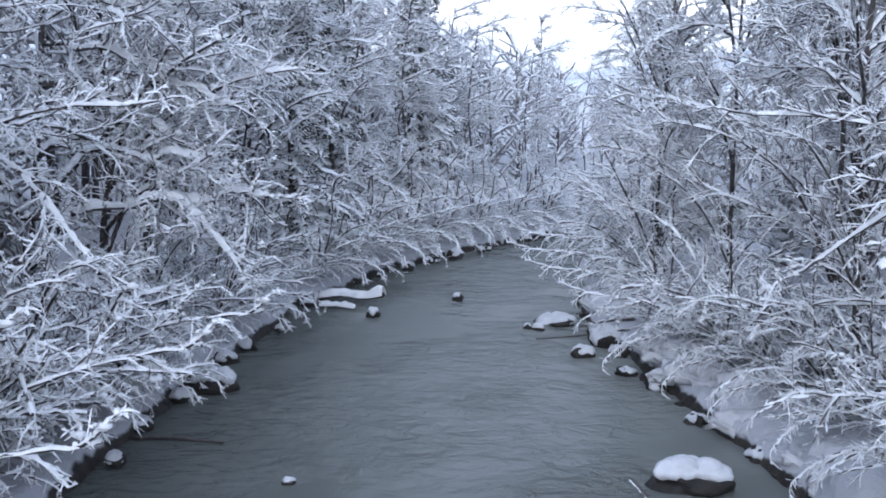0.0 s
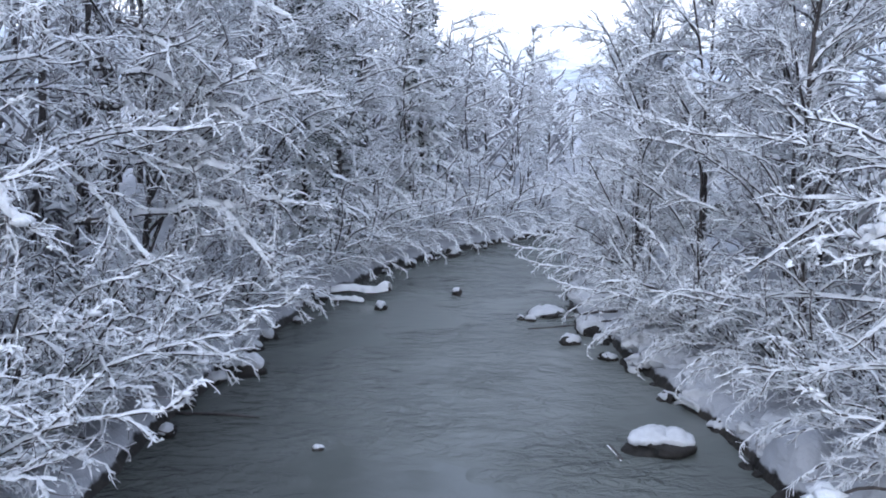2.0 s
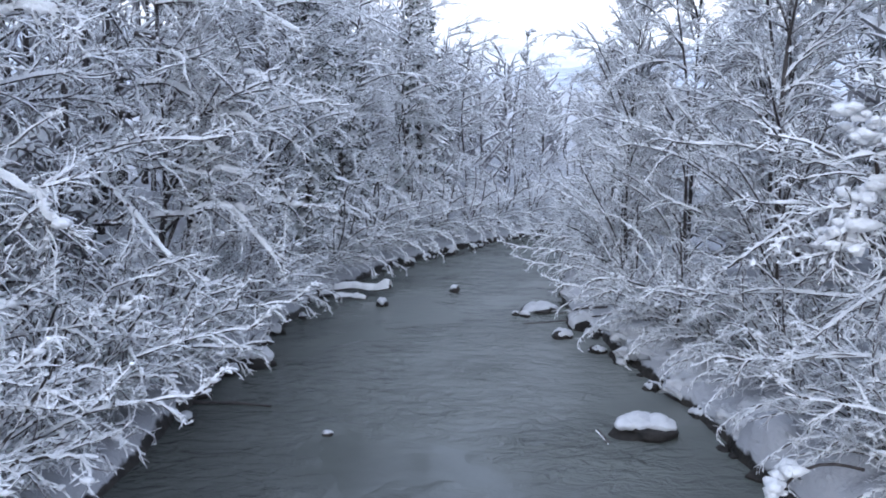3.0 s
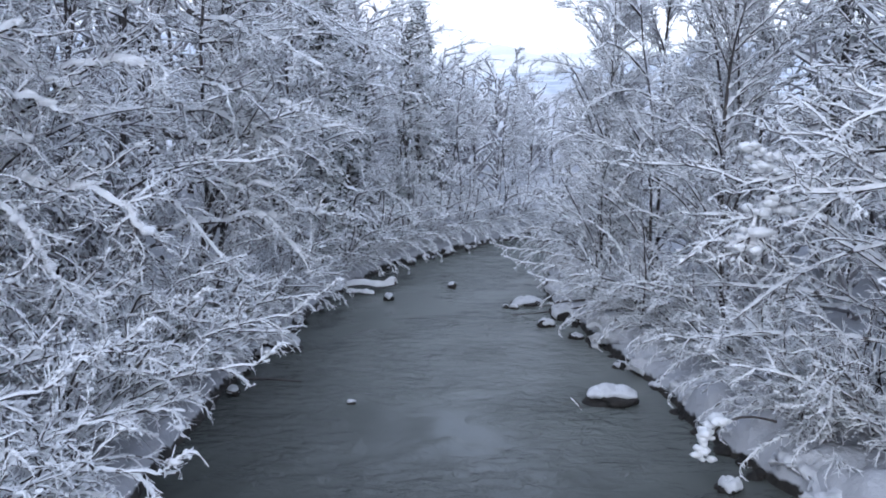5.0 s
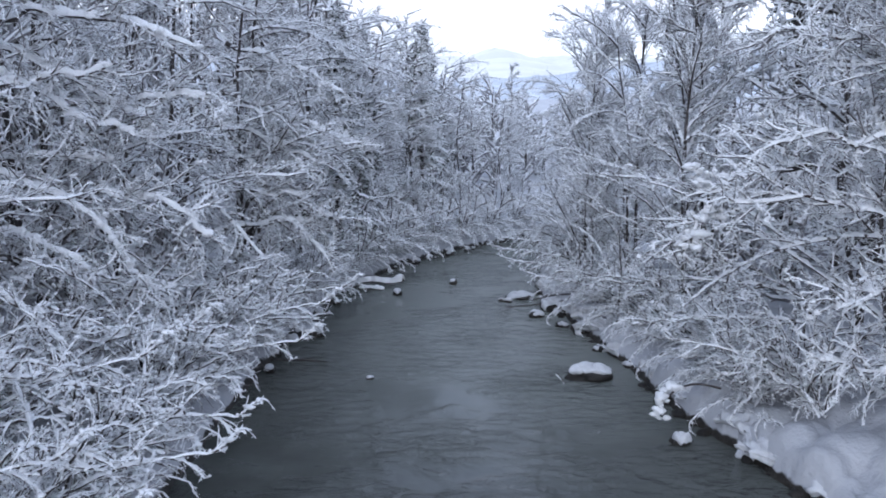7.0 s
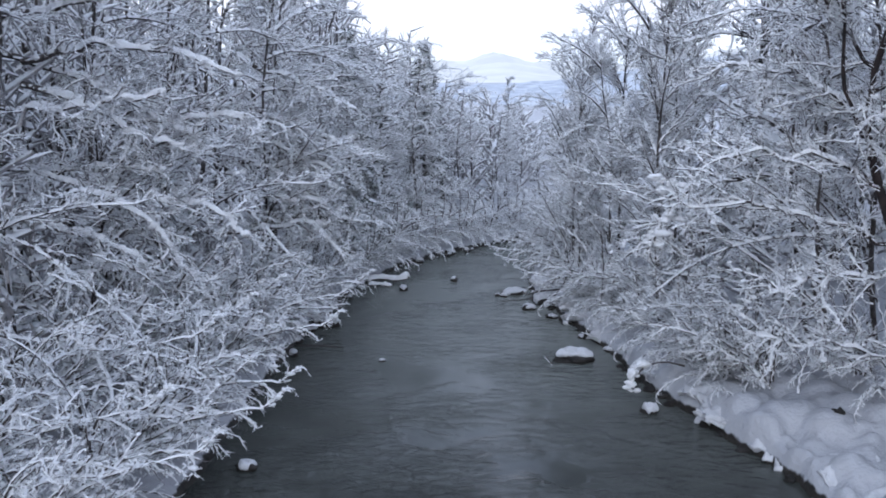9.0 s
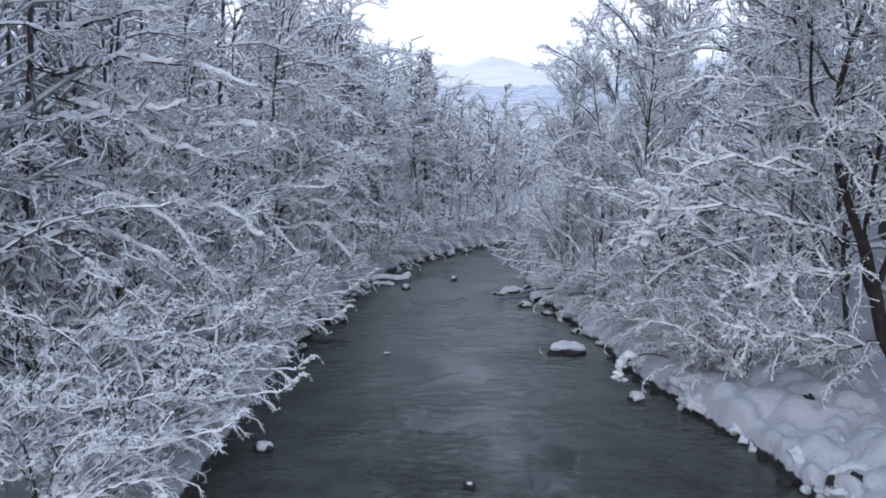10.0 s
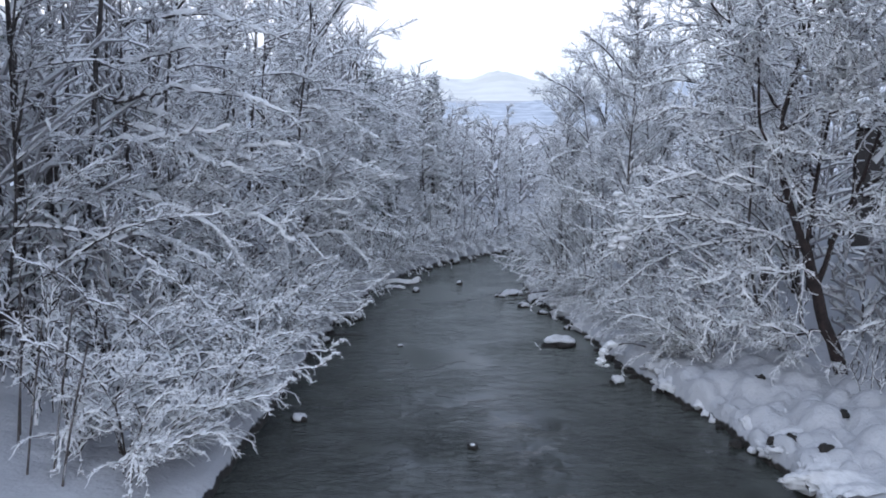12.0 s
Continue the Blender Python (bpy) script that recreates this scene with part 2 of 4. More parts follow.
def lumps(x, y, seed):
    """Smooth billows between 0 and 1."""
    rng = np.random.default_rng(seed)
    total = np.zeros(np.shape(x))
    for k, size in enumerate((2.3, 1.1, 0.55, 0.3)):
        for _ in range(3):
            a, p = rng.uniform(0, math.pi), rng.uniform(0, 6.28)
            total = total + np.abs(np.sin((x * math.cos(a) + y * math.sin(a)) * math.pi / size + p + 0.6 * np.sin(y / size + p))) * 0.5 ** k
    return total / 5.625


pillow_rng = np.random.default_rng(17)
PILLOWS = [(pillow_rng.uniform(4.7, 8.8), pillow_rng.uniform(7.2, 15.5), 0.10 + 0.24 * pillow_rng.uniform(0, 1) ** 2) for _ in range(300)] + [(5.2 + pillow_rng.uniform(-0.6, 4.2), pillow_rng.uniform(7.6, 16.5), pillow_rng.uniform(0.18, 0.5)) for _ in range(150)]


def land(x, y):
    """Height of the ground."""
    x, y = np.asarray(x, float), np.asarray(y, float)
    wob = 0.28 * (lumps(x, y, 3) - 0.5)
    d = shore(x, y) + wob
    foot = np.clip((d + 0.10) / 0.30, 0, 1)
    foot = foot * foot * (3 - 2 * foot)
    z = -0.55 + 0.75 * foot
    inland = np.clip(d, 0, None)
    z = z + 0.42 * (1 - np.exp(-inland / 1.6)) * (0.6 + 0.8 * lumps(x, y, 5)) + 0.045 * np.clip(inland, 0, 25)
    bump = np.zeros(np.shape(z))
    for cx, cy, r in PILLOWS:
        bump = np.maximum(bump, (0.45 + 0.5 * abs(math.sin(37 * cx))) * r * np.sqrt(np.clip(1 - ((x - cx) ** 2 + (y - cy) ** 2) / (r * r), 0, 1)))
    z = z + bump * np.clip((d + 0.05) / 0.3, 0, 1)
    return z


def land_at(x, y):
    return float(land(np.array([x]), np.array([y]))[0])


def edge_point(x, y, out):
    """The point beside (x, y) that lies out metres off the water's edge."""
    for _ in range(6):
        e = 0.01
        d = float(shore(np.array([x]), np.array([y]))[0])
        nx = (float(shore(np.array([x + e]), np.array([y]))[0]) - d) / e
        ny = (float(shore(np.array([x]), np.array([y + e]))[0]) - d) / e
        n = max(math.hypot(nx, ny), 1e-6)
        x, y = x + nx / n * (out - d), y + ny / n * (out - d)
    return x, y


def axis(parts):
    return np.concatenate([np.arange(a, b, s) for a, b, s in parts] + [np.array([parts[-1][1]])])


gx = axis([(-900, -100, 80), (-100, -30, 7), (-30, -13, 1.4), (-13, -6.5, 0.35), (-6.5, 4, 0.17), (4, 4.6, 0.10), (4.6, 8.8, 0.07), (8.8, 10.2, 0.10), (10.2, 18, 0.4), (18, 40, 1.5), (40, 100, 8), (100, 900, 80)])
gy = axis([(-900, -100, 80), (-100, -20, 8), (-20, 6, 1.0), (6, 7, 0.11), (7, 15, 0.08), (15, 16, 0.11), (16, 26, 0.17), (26, 46, 0.25), (46, 70, 1.5), (70, 170, 10), (170, 1500, 90)])
GX, GY = np.meshgrid(gx, gy, indexing="ij")
gi = np.arange(GX.size).reshape(GX.shape)
gq = np.stack([gi[:-1, :-1], gi[1:, :-1], gi[1:, 1:], gi[:-1, 1:]], -1).reshape(-1, 4)
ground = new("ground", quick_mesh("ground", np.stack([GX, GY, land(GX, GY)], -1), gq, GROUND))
tagged(ground, "deep snow over both river banks", "ground", kind="structure")


def water_sheet():
    pts, quads = [], []
    samples = []
    for (ax, ay, aw), (bx, by, bw) in zip(RIVER[:-1], RIVER[1:]):
        for k in range(6):
            u = k / 6
            samples.append((ax + u * (bx - ax), ay + u * (by - ay), aw + u * (bw - aw)))
    c = np.array(samples)
    tan = np.gradient(c[:, :2], axis=0)
    tan /= np.linalg.norm(tan, axis=1)[:, None]
    side = np.stack([tan[:, 1], -tan[:, 0]], 1)
    for s in np.linspace(-1, 1, 9):
        w = c[:, 2:3] + 0.5
        pts.append(np.concatenate([c[:, :2] + side * w * s, np.zeros((len(c), 1))], 1))
    n = len(c)
    i = np.arange(9 * n).reshape(9, n)
    q = np.stack([i[:-1, :-1], i[:-1, 1:], i[1:, 1:], i[1:, :-1]], -1).reshape(-1, 4)
    return quick_mesh("river_water", np.concatenate(pts), q, WATER)


water = tagged(new("water", water_sheet()), "dark grey-green rippled river water", "river", kind="structure")


# ---- distance: mountain and hillside, their mist painted as pale colour ----
def ridge_mesh(name, mat, y0, y1, crest, rough, size, seed, half):
    """A long rising slope broken by gullies and crags; crest gives its top by x."""
    x = np.linspace(-half, half, 220)
    y = np.linspace(y0, y1, 44)
    X, Y = np.meshgrid(x, y, indexing="ij")
    u = (Y - y0) / (y1 - y0)
    Z = -2 + (crest(X) + 2) * np.sin(np.clip(u * 1.2, 0, 1) * math.pi / 2)
    crag = np.array([noise.ridged_multi_fractal((a / size, b / size, seed), 0.9, 2.1, 6, 1.0, 2.0) for a, b in zip(X.ravel(), Y.ravel())])
    Z = Z + u * rough * (crag.reshape(X.shape) - 1.2)
    i = np.arange(X.size).reshape(X.shape)
    q = np.stack([i[:-1, :-1], i[1:, :-1], i[1:, 1:], i[:-1, 1:]], -1).reshape(-1, 4)
    return quick_mesh(name, np.stack([X, Y, Z], -1), q, mat)


def hump(x, mid, wide, high):
    return high * np.exp(-((x - mid) / wide) ** 2)


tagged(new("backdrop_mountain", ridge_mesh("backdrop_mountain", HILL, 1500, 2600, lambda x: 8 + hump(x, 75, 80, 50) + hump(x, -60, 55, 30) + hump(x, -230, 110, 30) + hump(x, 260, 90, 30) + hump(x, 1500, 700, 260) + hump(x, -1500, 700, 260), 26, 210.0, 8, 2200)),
       "snowy mountain with haze painted into its pale colour", "mountain", kind="structure")
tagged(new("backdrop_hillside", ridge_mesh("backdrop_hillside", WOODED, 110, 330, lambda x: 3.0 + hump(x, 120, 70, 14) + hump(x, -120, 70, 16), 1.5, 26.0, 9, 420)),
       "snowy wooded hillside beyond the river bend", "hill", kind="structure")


# ---- branches ----
def unit(v):
    return v / np.maximum(np.linalg.norm(v, axis=-1, keepdims=True), 1e-9)


def smooth_path(points, n):
    """A rounded line of n points through a few given ones."""
    p = np.asarray(points, float)
    s = np.concatenate([[0], np.cumsum(np.linalg.norm(np.diff(p, axis=0), axis=1))])
    u = np.linspace(0, s[-1], n)
    out = np.stack([np.interp(u, s, p[:, k]) for k in range(3)], 1)
    for _ in range(2):
        out[1:-1] = 0.25 * out[:-2] + 0.5 * out[1:-1] + 0.25 * out[2:]
    return out


def spawn(rng, parents, count, length, angle, lift, droop, wobble, K, start=0.15, flat=0.55, taper=0.5, pull=(0, 0, 0), curl=0.0):
    """Side shoots from each parent line: count each, leaving it at about angle degrees, then bending down by droop."""
    N, P, _ = parents.shape
    u = start + (1 - start) * (np.arange(count)[None] + rng.uniform(0, 1, (N, count))) / count
    f = u * (P - 1)
    i = np.clip(f.astype(int), 0, P - 2)
    w = (f - i)[..., None]
    rows = np.arange(N)[:, None]
    a, b = parents[rows, i], parents[rows, i + 1]
    pos = (a + (b - a) * w).reshape(-1, 3)
    tan = unit(b - a).reshape(-1, 3)
    rand = rng.normal(size=pos.shape)
    rand[:, 2] *= flat
    perp = unit(rand - tan * np.sum(rand * tan, 1, keepdims=True))
    ang = np.radians(angle * rng.uniform(0.35, 1.6, (len(pos), 1)))
    d = unit(tan * np.cos(ang) + perp * np.sin(ang) + np.array([0, 0, lift]) + np.array(pull))
    L = length * rng.uniform(0.4, 1.35, (len(pos), 1)) * (1 - taper * u.reshape(-1, 1))
    pts = [pos]
    bend = curl * rng.normal(size=d.shape) * np.array([1, 1, 0.7])
    for _ in range(K - 1):
        d = unit(d + bend + wobble * rng.normal(size=d.shape) - np.array([0, 0, droop]))
        pts.append(pts[-1] + d * L / (K - 1))
    return np.stack(pts, 1)


def finer(paths, n):
    """The same lines with n points each."""
    f = np.linspace(0, paths.shape[1] - 1, n)
    k = np.clip(f.astype(int), 0, paths.shape[1] - 2)
    return paths[:, k] + (paths[:, k + 1] - paths[:, k]) * (f - k)[None, :, None]


def section(paths):
    tan = unit(np.gradient(paths, axis=1))
    side = np.cross(tan, np.array([0, 0, 1.0]))
    flatness = np.linalg.norm(side, axis=-1, keepdims=True)
    side = np.where(flatness > 0.05, side / np.maximum(flatness, 1e-6), np.array([1.0, 0, 0]))
    up = np.cross(side, tan)
    return side, up, flatness[..., 0]


def skin(rings):
    """Faces between the rings of many lines: rings is lines x steps x corners x 3."""
    N, K, C, _ = rings.shape
    i = np.arange(N * K * C).reshape(N, K, C)
    q = np.stack([i[:, :-1, :-1], i[:, 1:, :-1], i[:, 1:, 1:], i[:, :-1, 1:]], -1).reshape(-1, 4)
    return rings.reshape(-1, 3), q


def tube(paths, radius, sides):
    side, up, _ = section(paths)
    a = np.linspace(0, 2 * math.pi, sides + 1)
    return skin(paths[:, :, None] + radius[:, :, None, None] * (side[:, :, None] * np.cos(a)[None, None, :, None] + up[:, :, None] * np.sin(a)[None, None, :, None]))


def twig_under(paths, radius):
    """The dark underside of a thin twig."""
    side, up, _ = section(paths)
    r = radius[:, :, None]
    return skin(np.stack([paths - side * r, paths - up * r * 2.3, paths + side * r], 2))


def twig_blade(paths, radius):
    """The dark side of a very thin twig far off."""
    side, up, _ = section(paths)
    r = radius[:, :, None]
    return skin(np.stack([paths - side * r, paths - up * r * 1.6 + side * r], 2))


def snow_over(rng, paths, radius, snow, corners=3, spread=0.36, soft=False):
    """The lumpy ridge of snow that lies along a branch; steep stretches carry little, and the end is blunt."""
    side, up, flatness = section(paths)
    N, K, _ = paths.shape
    lump = rng.uniform(0.35, 1.65, (N, K))
    lump = np.where(rng.uniform(0, 1, (N, K)) < 0.13, lump * 0.15, lump)
    if soft:
        lump = rng.uniform(0.25, 1.6, (N, K))
        for _ in range(2):
            lump[:, 1:-1] = 0.2 * lump[:, :-2] + 0.6 * lump[:, 1:-1] + 0.2 * lump[:, 2:]
        paths = paths + side * (rng.normal(0, 0.35, (N, K)) * radius)[..., None]
    hold = np.clip((flatness - 0.15) / 0.5, 0.08, 1)
    hold = hold * np.concatenate([np.ones(K - 1), [0.7]])
    wide = (radius * (0.75 + 0.15 * hold) + spread * snow * lump * hold)[..., None]
    tall = (radius * 0.55 + snow * lump * hold)[..., None]
    out = []
    for a in np.linspace(math.pi, 0, corners):
        out.append(paths + side * wide * math.cos(a) + np.array([0, 0, 1.0]) * tall * math.sin(a) * 0.5 + up * tall * math.sin(a) * 0.5 - up * radius[..., None] * 0.15 * abs(math.cos(a)))
    return skin(np.stack(out, 2))


def clumps(rng, paths, share, size):
    """Loose lumps of snow caught on forks."""
    N, K, _ = paths.shape
    pick = rng.uniform(0, 1, N) < share
    p = paths[pick, rng.integers(1, K, pick.sum())]
    n = len(p)
    a = np.linspace(0, 2 * math.pi, 6)
    rings = []
    s = size * np.exp(rng.normal(0, 0.32, (n, 1)))
    s = np.minimum(s, 1.5 * size)
    long_ = rng.uniform(0.8, 1.9, (n, 1))
    turn = rng.uniform(0, math.pi, (n, 1))
    for h, w in ((-0.3, 0.5), (0.15, 1.0), (0.55, 0.7), (0.75, 0.05)):
        w = w * rng.uniform(0.6, 1.25, (n, 6))
        w[:, 5] = w[:, 0]
        u, v = s * w * np.cos(a) * long_, s * w * np.sin(a)
        rings.append(np.stack([p[:, :1] + u * np.cos(turn) - v * np.sin(turn), p[:, 1:2] + u * np.sin(turn) + v * np.cos(turn), p[:, 2:] + s * h + 0 * a], -1))
    return skin(np.stack(rings, 1))


class Growth:
    """Collects the skins of one plant."""

    def __init__(self):
        self.bags = {"trunk": [], "crown": [], "snow": []}
        self.stems = []

    def add(self, bag, piece):
        self.bags[bag].append(piece)

    def mesh(self, bag, mat):
        n, vs, qs = 0, [], []
        for v, q in self.bags[bag]:
            vs.append(v)
            qs.append(q + n)
            n += len(v)
        return quick_mesh(bag, np.concatenate(vs), np.concatenate(qs), mat)


def taper(n, k, r0, r1):
    return np.broadcast_to(np.linspace(r0, r1, k)[None], (n, k)) * 1.0


def clothe(g, rng, limbs, limb_r, twigs=9, tips=2, pull=(0, 0, 0), droop=0.10, snow=0.05, branch=1.5, per_limb=9, bare=False, thick=1.0, lift=0.12, near=False):
    """Branches, twigs and snow on given limbs (lines x steps x 3); bare: the limbs themselves are made elsewhere; near: finer steps and thin bare shoots."""
    N, K, _ = limbs.shape
    if not bare:
        rad = taper(N, K, limb_r, 0.014)
        g.add("trunk", tube(limbs, rad, 5))
        m = K * 6
        g.add("snow", snow_over(rng, finer(limbs, m), taper(N, m, limb_r, 0.014) * 0.8, taper(N, m, snow * 1.15, snow * 0.8), 4, 0.4))
    kb, kt, kp = (7, 4, 3) if near else (5, 3, 2)
    br = spawn(rng, limbs, per_limb, branch, 38, lift, droop * 5 / (kb - 1), 0.23 if near else 0.17, kb, start=0.08, flat=0.7, pull=pull, curl=0.11)
    r = taper(len(br), kb, 0.012, 0.005) * thick
    g.add("crown", twig_under(br, r))
    m = 15 if near else 7
    g.add("snow", snow_over(rng, finer(br, m), taper(len(br), m, 0.011, 0.005) * thick, taper(len(br), m, snow * 0.60, snow * 0.34) * thick, 4 if near else 3, 0.45))
    for share, size in ((0.95, 0.62), (0.95, 0.78), (0.8, 0.95)) if near else ((0.45, 0.55),):
        g.add("snow", clumps(rng, finer(br, m), share, snow * size))
    tw = spawn(rng, br, int(twigs * 1.5), branch * 0.27, 48, 0.10, droop * 2 / (kt - 1), 0.21, kt, start=0.03, flat=0.85, taper=0.25, curl=0.30 / (kt - 1))
    r = taper(len(tw), kt, 0.0055, 0.003) * thick
    g.add("crown", twig_blade(tw, r))
    m = 5 if near else 3
    g.add("snow", snow_over(rng, finer(tw, m), taper(len(tw), m, 0.0045, 0.003) * thick, taper(len(tw), m, snow * 0.29, snow * 0.20) * thick, 3, 0.5))
    if tips and near:
        tip = spawn(rng, tw, 1, branch * 0.075, 60, 0.12, droop * 0.6, 0.1, kp, start=0.2, flat=0.9, taper=0.2, curl=0.2)
        puff = np.interp(np.linspace(0, 1, kp), [0, 0.5, 1], [0.6, 1.2, 0.35])[None] * np.exp(rng.normal(0, 0.4, (len(tip), 1)))
        g.add("snow", snow_over(rng, tip, taper(len(tip), kp, 0.003, 0.002) * thick, snow * 0.30 * puff * thick, 3, 0.55))
    if near:
        g.add("snow", clumps(rng, tw, 0.22, snow * 0.42))
        shoots = spawn(rng, br, 1, branch * 0.45, 40, 0.4, -0.03, 0.06, 4, start=0.2, curl=0.08)
        g.add("crown", twig_blade(shoots, taper(len(shoots), 4, 0.006, 0.0025)))


def plant(name, g, bark, label, category, group="", twig=None):
    top = tagged(new(name), label, category, group)
    if g.bags["trunk"]:
        part("trunk", g.mesh("trunk", bark), top)
    for line in g.stems:
        part("stem", quick_mesh("stem", *tube(line[None], taper(1, 8, 0.010 if name == "sapling" else 0.024, 0.006 if name == "sapling" else 0.014), 5), bark), top)
    tagged(part("crown", g.mesh("crown", twig or TWIG), top, "fine dark twigs"), kind="stuff")
    tagged(part("snow", g.mesh("snow", SNOW), top, "fresh snow lying along the branches"), kind="stuff")
    return top


def great_tree(seed, trunks, lines, bark, label, limb_r=0.072, limb_snow=0.12, twig=None, heaps=(), **how):
    """A tree whose stems and main limbs follow given lines; each limb is a part with its own snow."""
    rng = np.random.default_rng(seed)
    g = Growth()
    for line, r0, r1 in trunks:
        p, r = smooth_path(line, 14)[None], taper(1, 14, r0, r1) * rng.uniform(0.9, 1.1, (1, 14))
        p[:, 1:] += rng.normal(0, 0.02, p[:, 1:].shape)
        g.add("trunk", tube(p, r, 10))
        g.add("snow", snow_over(rng, p, r, taper(1, 14, 0.10, 0.05), 5))
    limbs = np.array([smooth_path(l, 12) for l in lines])
    limbs[:, 1:] += rng.normal(0, 0.055, limbs[:, 1:].shape)
    clothe(g, rng, limbs, limb_r, bare=True, **how)
    for share, size in ((1.1, 0.6), (1.1, 0.75), (1.1, 0.6)):
        g.add("snow", clumps(rng, finer(limbs, 40).reshape(-1, 4, 3), share * 0.8, limb_snow * size))
    for p in heaps:
        lumps_ = np.array(p) + rng.normal(0, 1, (14, 1, 3)) * np.array([0.14, 0.10, 0.06])
        g.add("snow", clumps(rng, np.repeat(lumps_, 2, 1), 1.1, 0.085))
    top = plant("bank_tree", g, bark, label, "tree", LEFT, twig)
    for l in limbs:
        r = taper(1, 12, limb_r * rng.uniform(0.75, 1.15), 0.016)
        limb = part("limb", quick_mesh("limb", *tube(l[None], r, 7), bark), top)
        l = smooth_path(l, 64)
        r = np.interp(np.linspace(0, 11, 64), np.arange(12), r[0])[None]
        part("snow", quick_mesh("snow", *snow_over(rng, l[None], r, taper(1, 64, limb_snow, limb_snow * 0.7) * np.clip(np.linspace(-0.4, 5, 64), 0.05, 1), 7, 0.34, True), SNOW), limb, "thick ridge of snow along the limb")
    return top


def bank_tree(seed, height, reach, limbs=16, lean=0.12, droop=0.06, branch=1.4, snow=0.05, side=0.7, low=0.05, **how):
    """A tree at the water: it leans to its +x and spreads long limbs that way, from low down."""
    rng = np.random.default_rng(seed)
    g = Growth()
    k = 9
    z = np.linspace(-0.3, height * 0.92, k)
    trunk = np.stack([lean * z + 0.12 * np.sin(z * 0.9 + seed), 0.15 * np.sin(z * 0.7 + 2 * seed), z], 1)[None]
    g.add("trunk", tube(trunk, taper(1, k, 0.0045 * height + 0.015, 0.02), 7))
    L = spawn(rng, trunk, limbs, reach, 62, 0.16, droop, 0.06, 9, start=low, flat=0.3, taper=0.4, pull=(side, 0, 0), curl=0.05)
    clothe(g, rng, L, 0.042, droop=droop, branch=branch, snow=snow, pull=(0.15, 0, 0), **how)
    return g


def upright_tree(seed, height, reach, limbs=18, lift=0.45, branch=1.2, snow=0.05, start=0.12, droop=0.02, narrow=0.72, **how):
    """A straight tree with rising limbs and a rounded or pointed crown."""
    rng = np.random.default_rng(seed)
    g = Growth()
    k = 9
    z = np.linspace(-0.3, height, k)
    trunk = np.stack([0.10 * np.sin(z * 0.6 + seed), 0.10 * np.sin(z * 0.5 + 2 * seed), z], 1)[None]
    g.add("trunk", tube(trunk, taper(1, k, 0.0055 * height + 0.015, 0.012), 7))
    L = spawn(rng, trunk, limbs, reach, 60, lift, droop, 0.06, 7, start=start, flat=0.4, taper=narrow)
    clothe(g, rng, L, 0.032, droop=droop + 0.02, branch=branch, snow=snow, lift=0.25, **how)
    return g


def shrub(seed, reach, stems=14, droop=0.22, snow=0.045, branch=0.9, side=0.5, rise=0.65, **how):
    """Arching stems from one foot, hanging over to +x under their snow."""
    rng = np.random.default_rng(seed)
    g = Growth()
    foot = np.stack([np.zeros(3), np.zeros(3), np.array([-0.2, 0.0, 0.25])], 1)[None] + rng.normal(0, 0.12, (stems, 1, 3)) * np.array([1, 4.0, 0.2])
    g.stems = st = spawn(rng, foot, 1, reach, 42, rise, droop, 0.07, 8, start=0.6, flat=0.4, taper=0.1, pull=(side, 0, 0), curl=0.08)
    g.add("snow", snow_over(rng, finer(st, 26) + rng.normal(0, 0.008, (stems, 26, 3)), taper(stems, 26, 0.022, 0.010), taper(stems, 26, snow * 0.75, snow * 0.5), 4, 0.5, True))
    clothe(g, rng, st, 0.024, bare=True, droop=droop * 0.7, branch=branch, snow=snow, **how)
    return g


def spruce(seed, height, spread, tiers=22):
    """A conifer with drooping boughs of dark needles under snow."""
    rng = np.random.default_rng(seed)
    g = Growth()
    z = np.linspace(-0.3, height, 8)
    trunk = np.stack([0 * z, 0 * z, z], 1)[None]
    g.add("trunk", tube(trunk, taper(1, 8, 0.016 * height, 0.01), 7))
    boughs = []
    for i in range(tiers):
        u = i / (tiers - 1)
        L = spread * (1 - u) ** 0.85 + 0.12
        for k in range(7):
            a = rng.uniform(0, 6.28)
            s = np.linspace(0, 1, 5)
            x = L * rng.uniform(0.75, 1.1) * s
            boughs.append(np.stack([np.cos(a) * x, np.sin(a) * x, height * (0.10 + 0.88 * u) + 0.05 * L - 0.34 * x * s + 0.1 * x], 1))
    b = np.array(boughs)
    r = taper(len(b), 5, 0.02, 0.008)
    g.add("crown", tube(b, r, 3))
    g.add("snow", snow_over(rng, b, r * 1.4, taper(len(b), 5, 0.07, 0.05)))
    sp = spawn(rng, b, 10, 0.30, 52, -0.05, 0.14, 0.1, 3, start=0.1, taper=0.3)
    r = np.broadcast_to(np.array([0.020, 0.022, 0.008])[None], (len(sp), 3)) * 1.0
    g.add("crown", tube(sp, r, 3))
    g.add("snow", snow_over(rng, sp, r * 0.9, taper(len(sp), 3, 0.035, 0.03)))
    fine = spawn(rng, sp, 3, 0.13, 50, -0.1, 0.1, 0.1, 2, start=0.2, taper=0.2)
    g.add("crown", twig_under(fine, taper(len(fine), 2, 0.014, 0.008)))
    g.add("snow", snow_over(rng, fine, taper(len(fine), 2, 0.012, 0.008), taper(len(fine), 2, 0.022, 0.02)))
    return g


def spruce_thing(g, label):
    top = tagged(new("spruce_tree"), label, "tree")
    part("trunk", g.mesh("trunk", BARK), top)
    part("foliage", g.mesh("crown", NEEDLE), top, "dark green needled boughs")
    part("snow", g.mesh("snow", SNOW), top, "snow on the boughs")
    return top


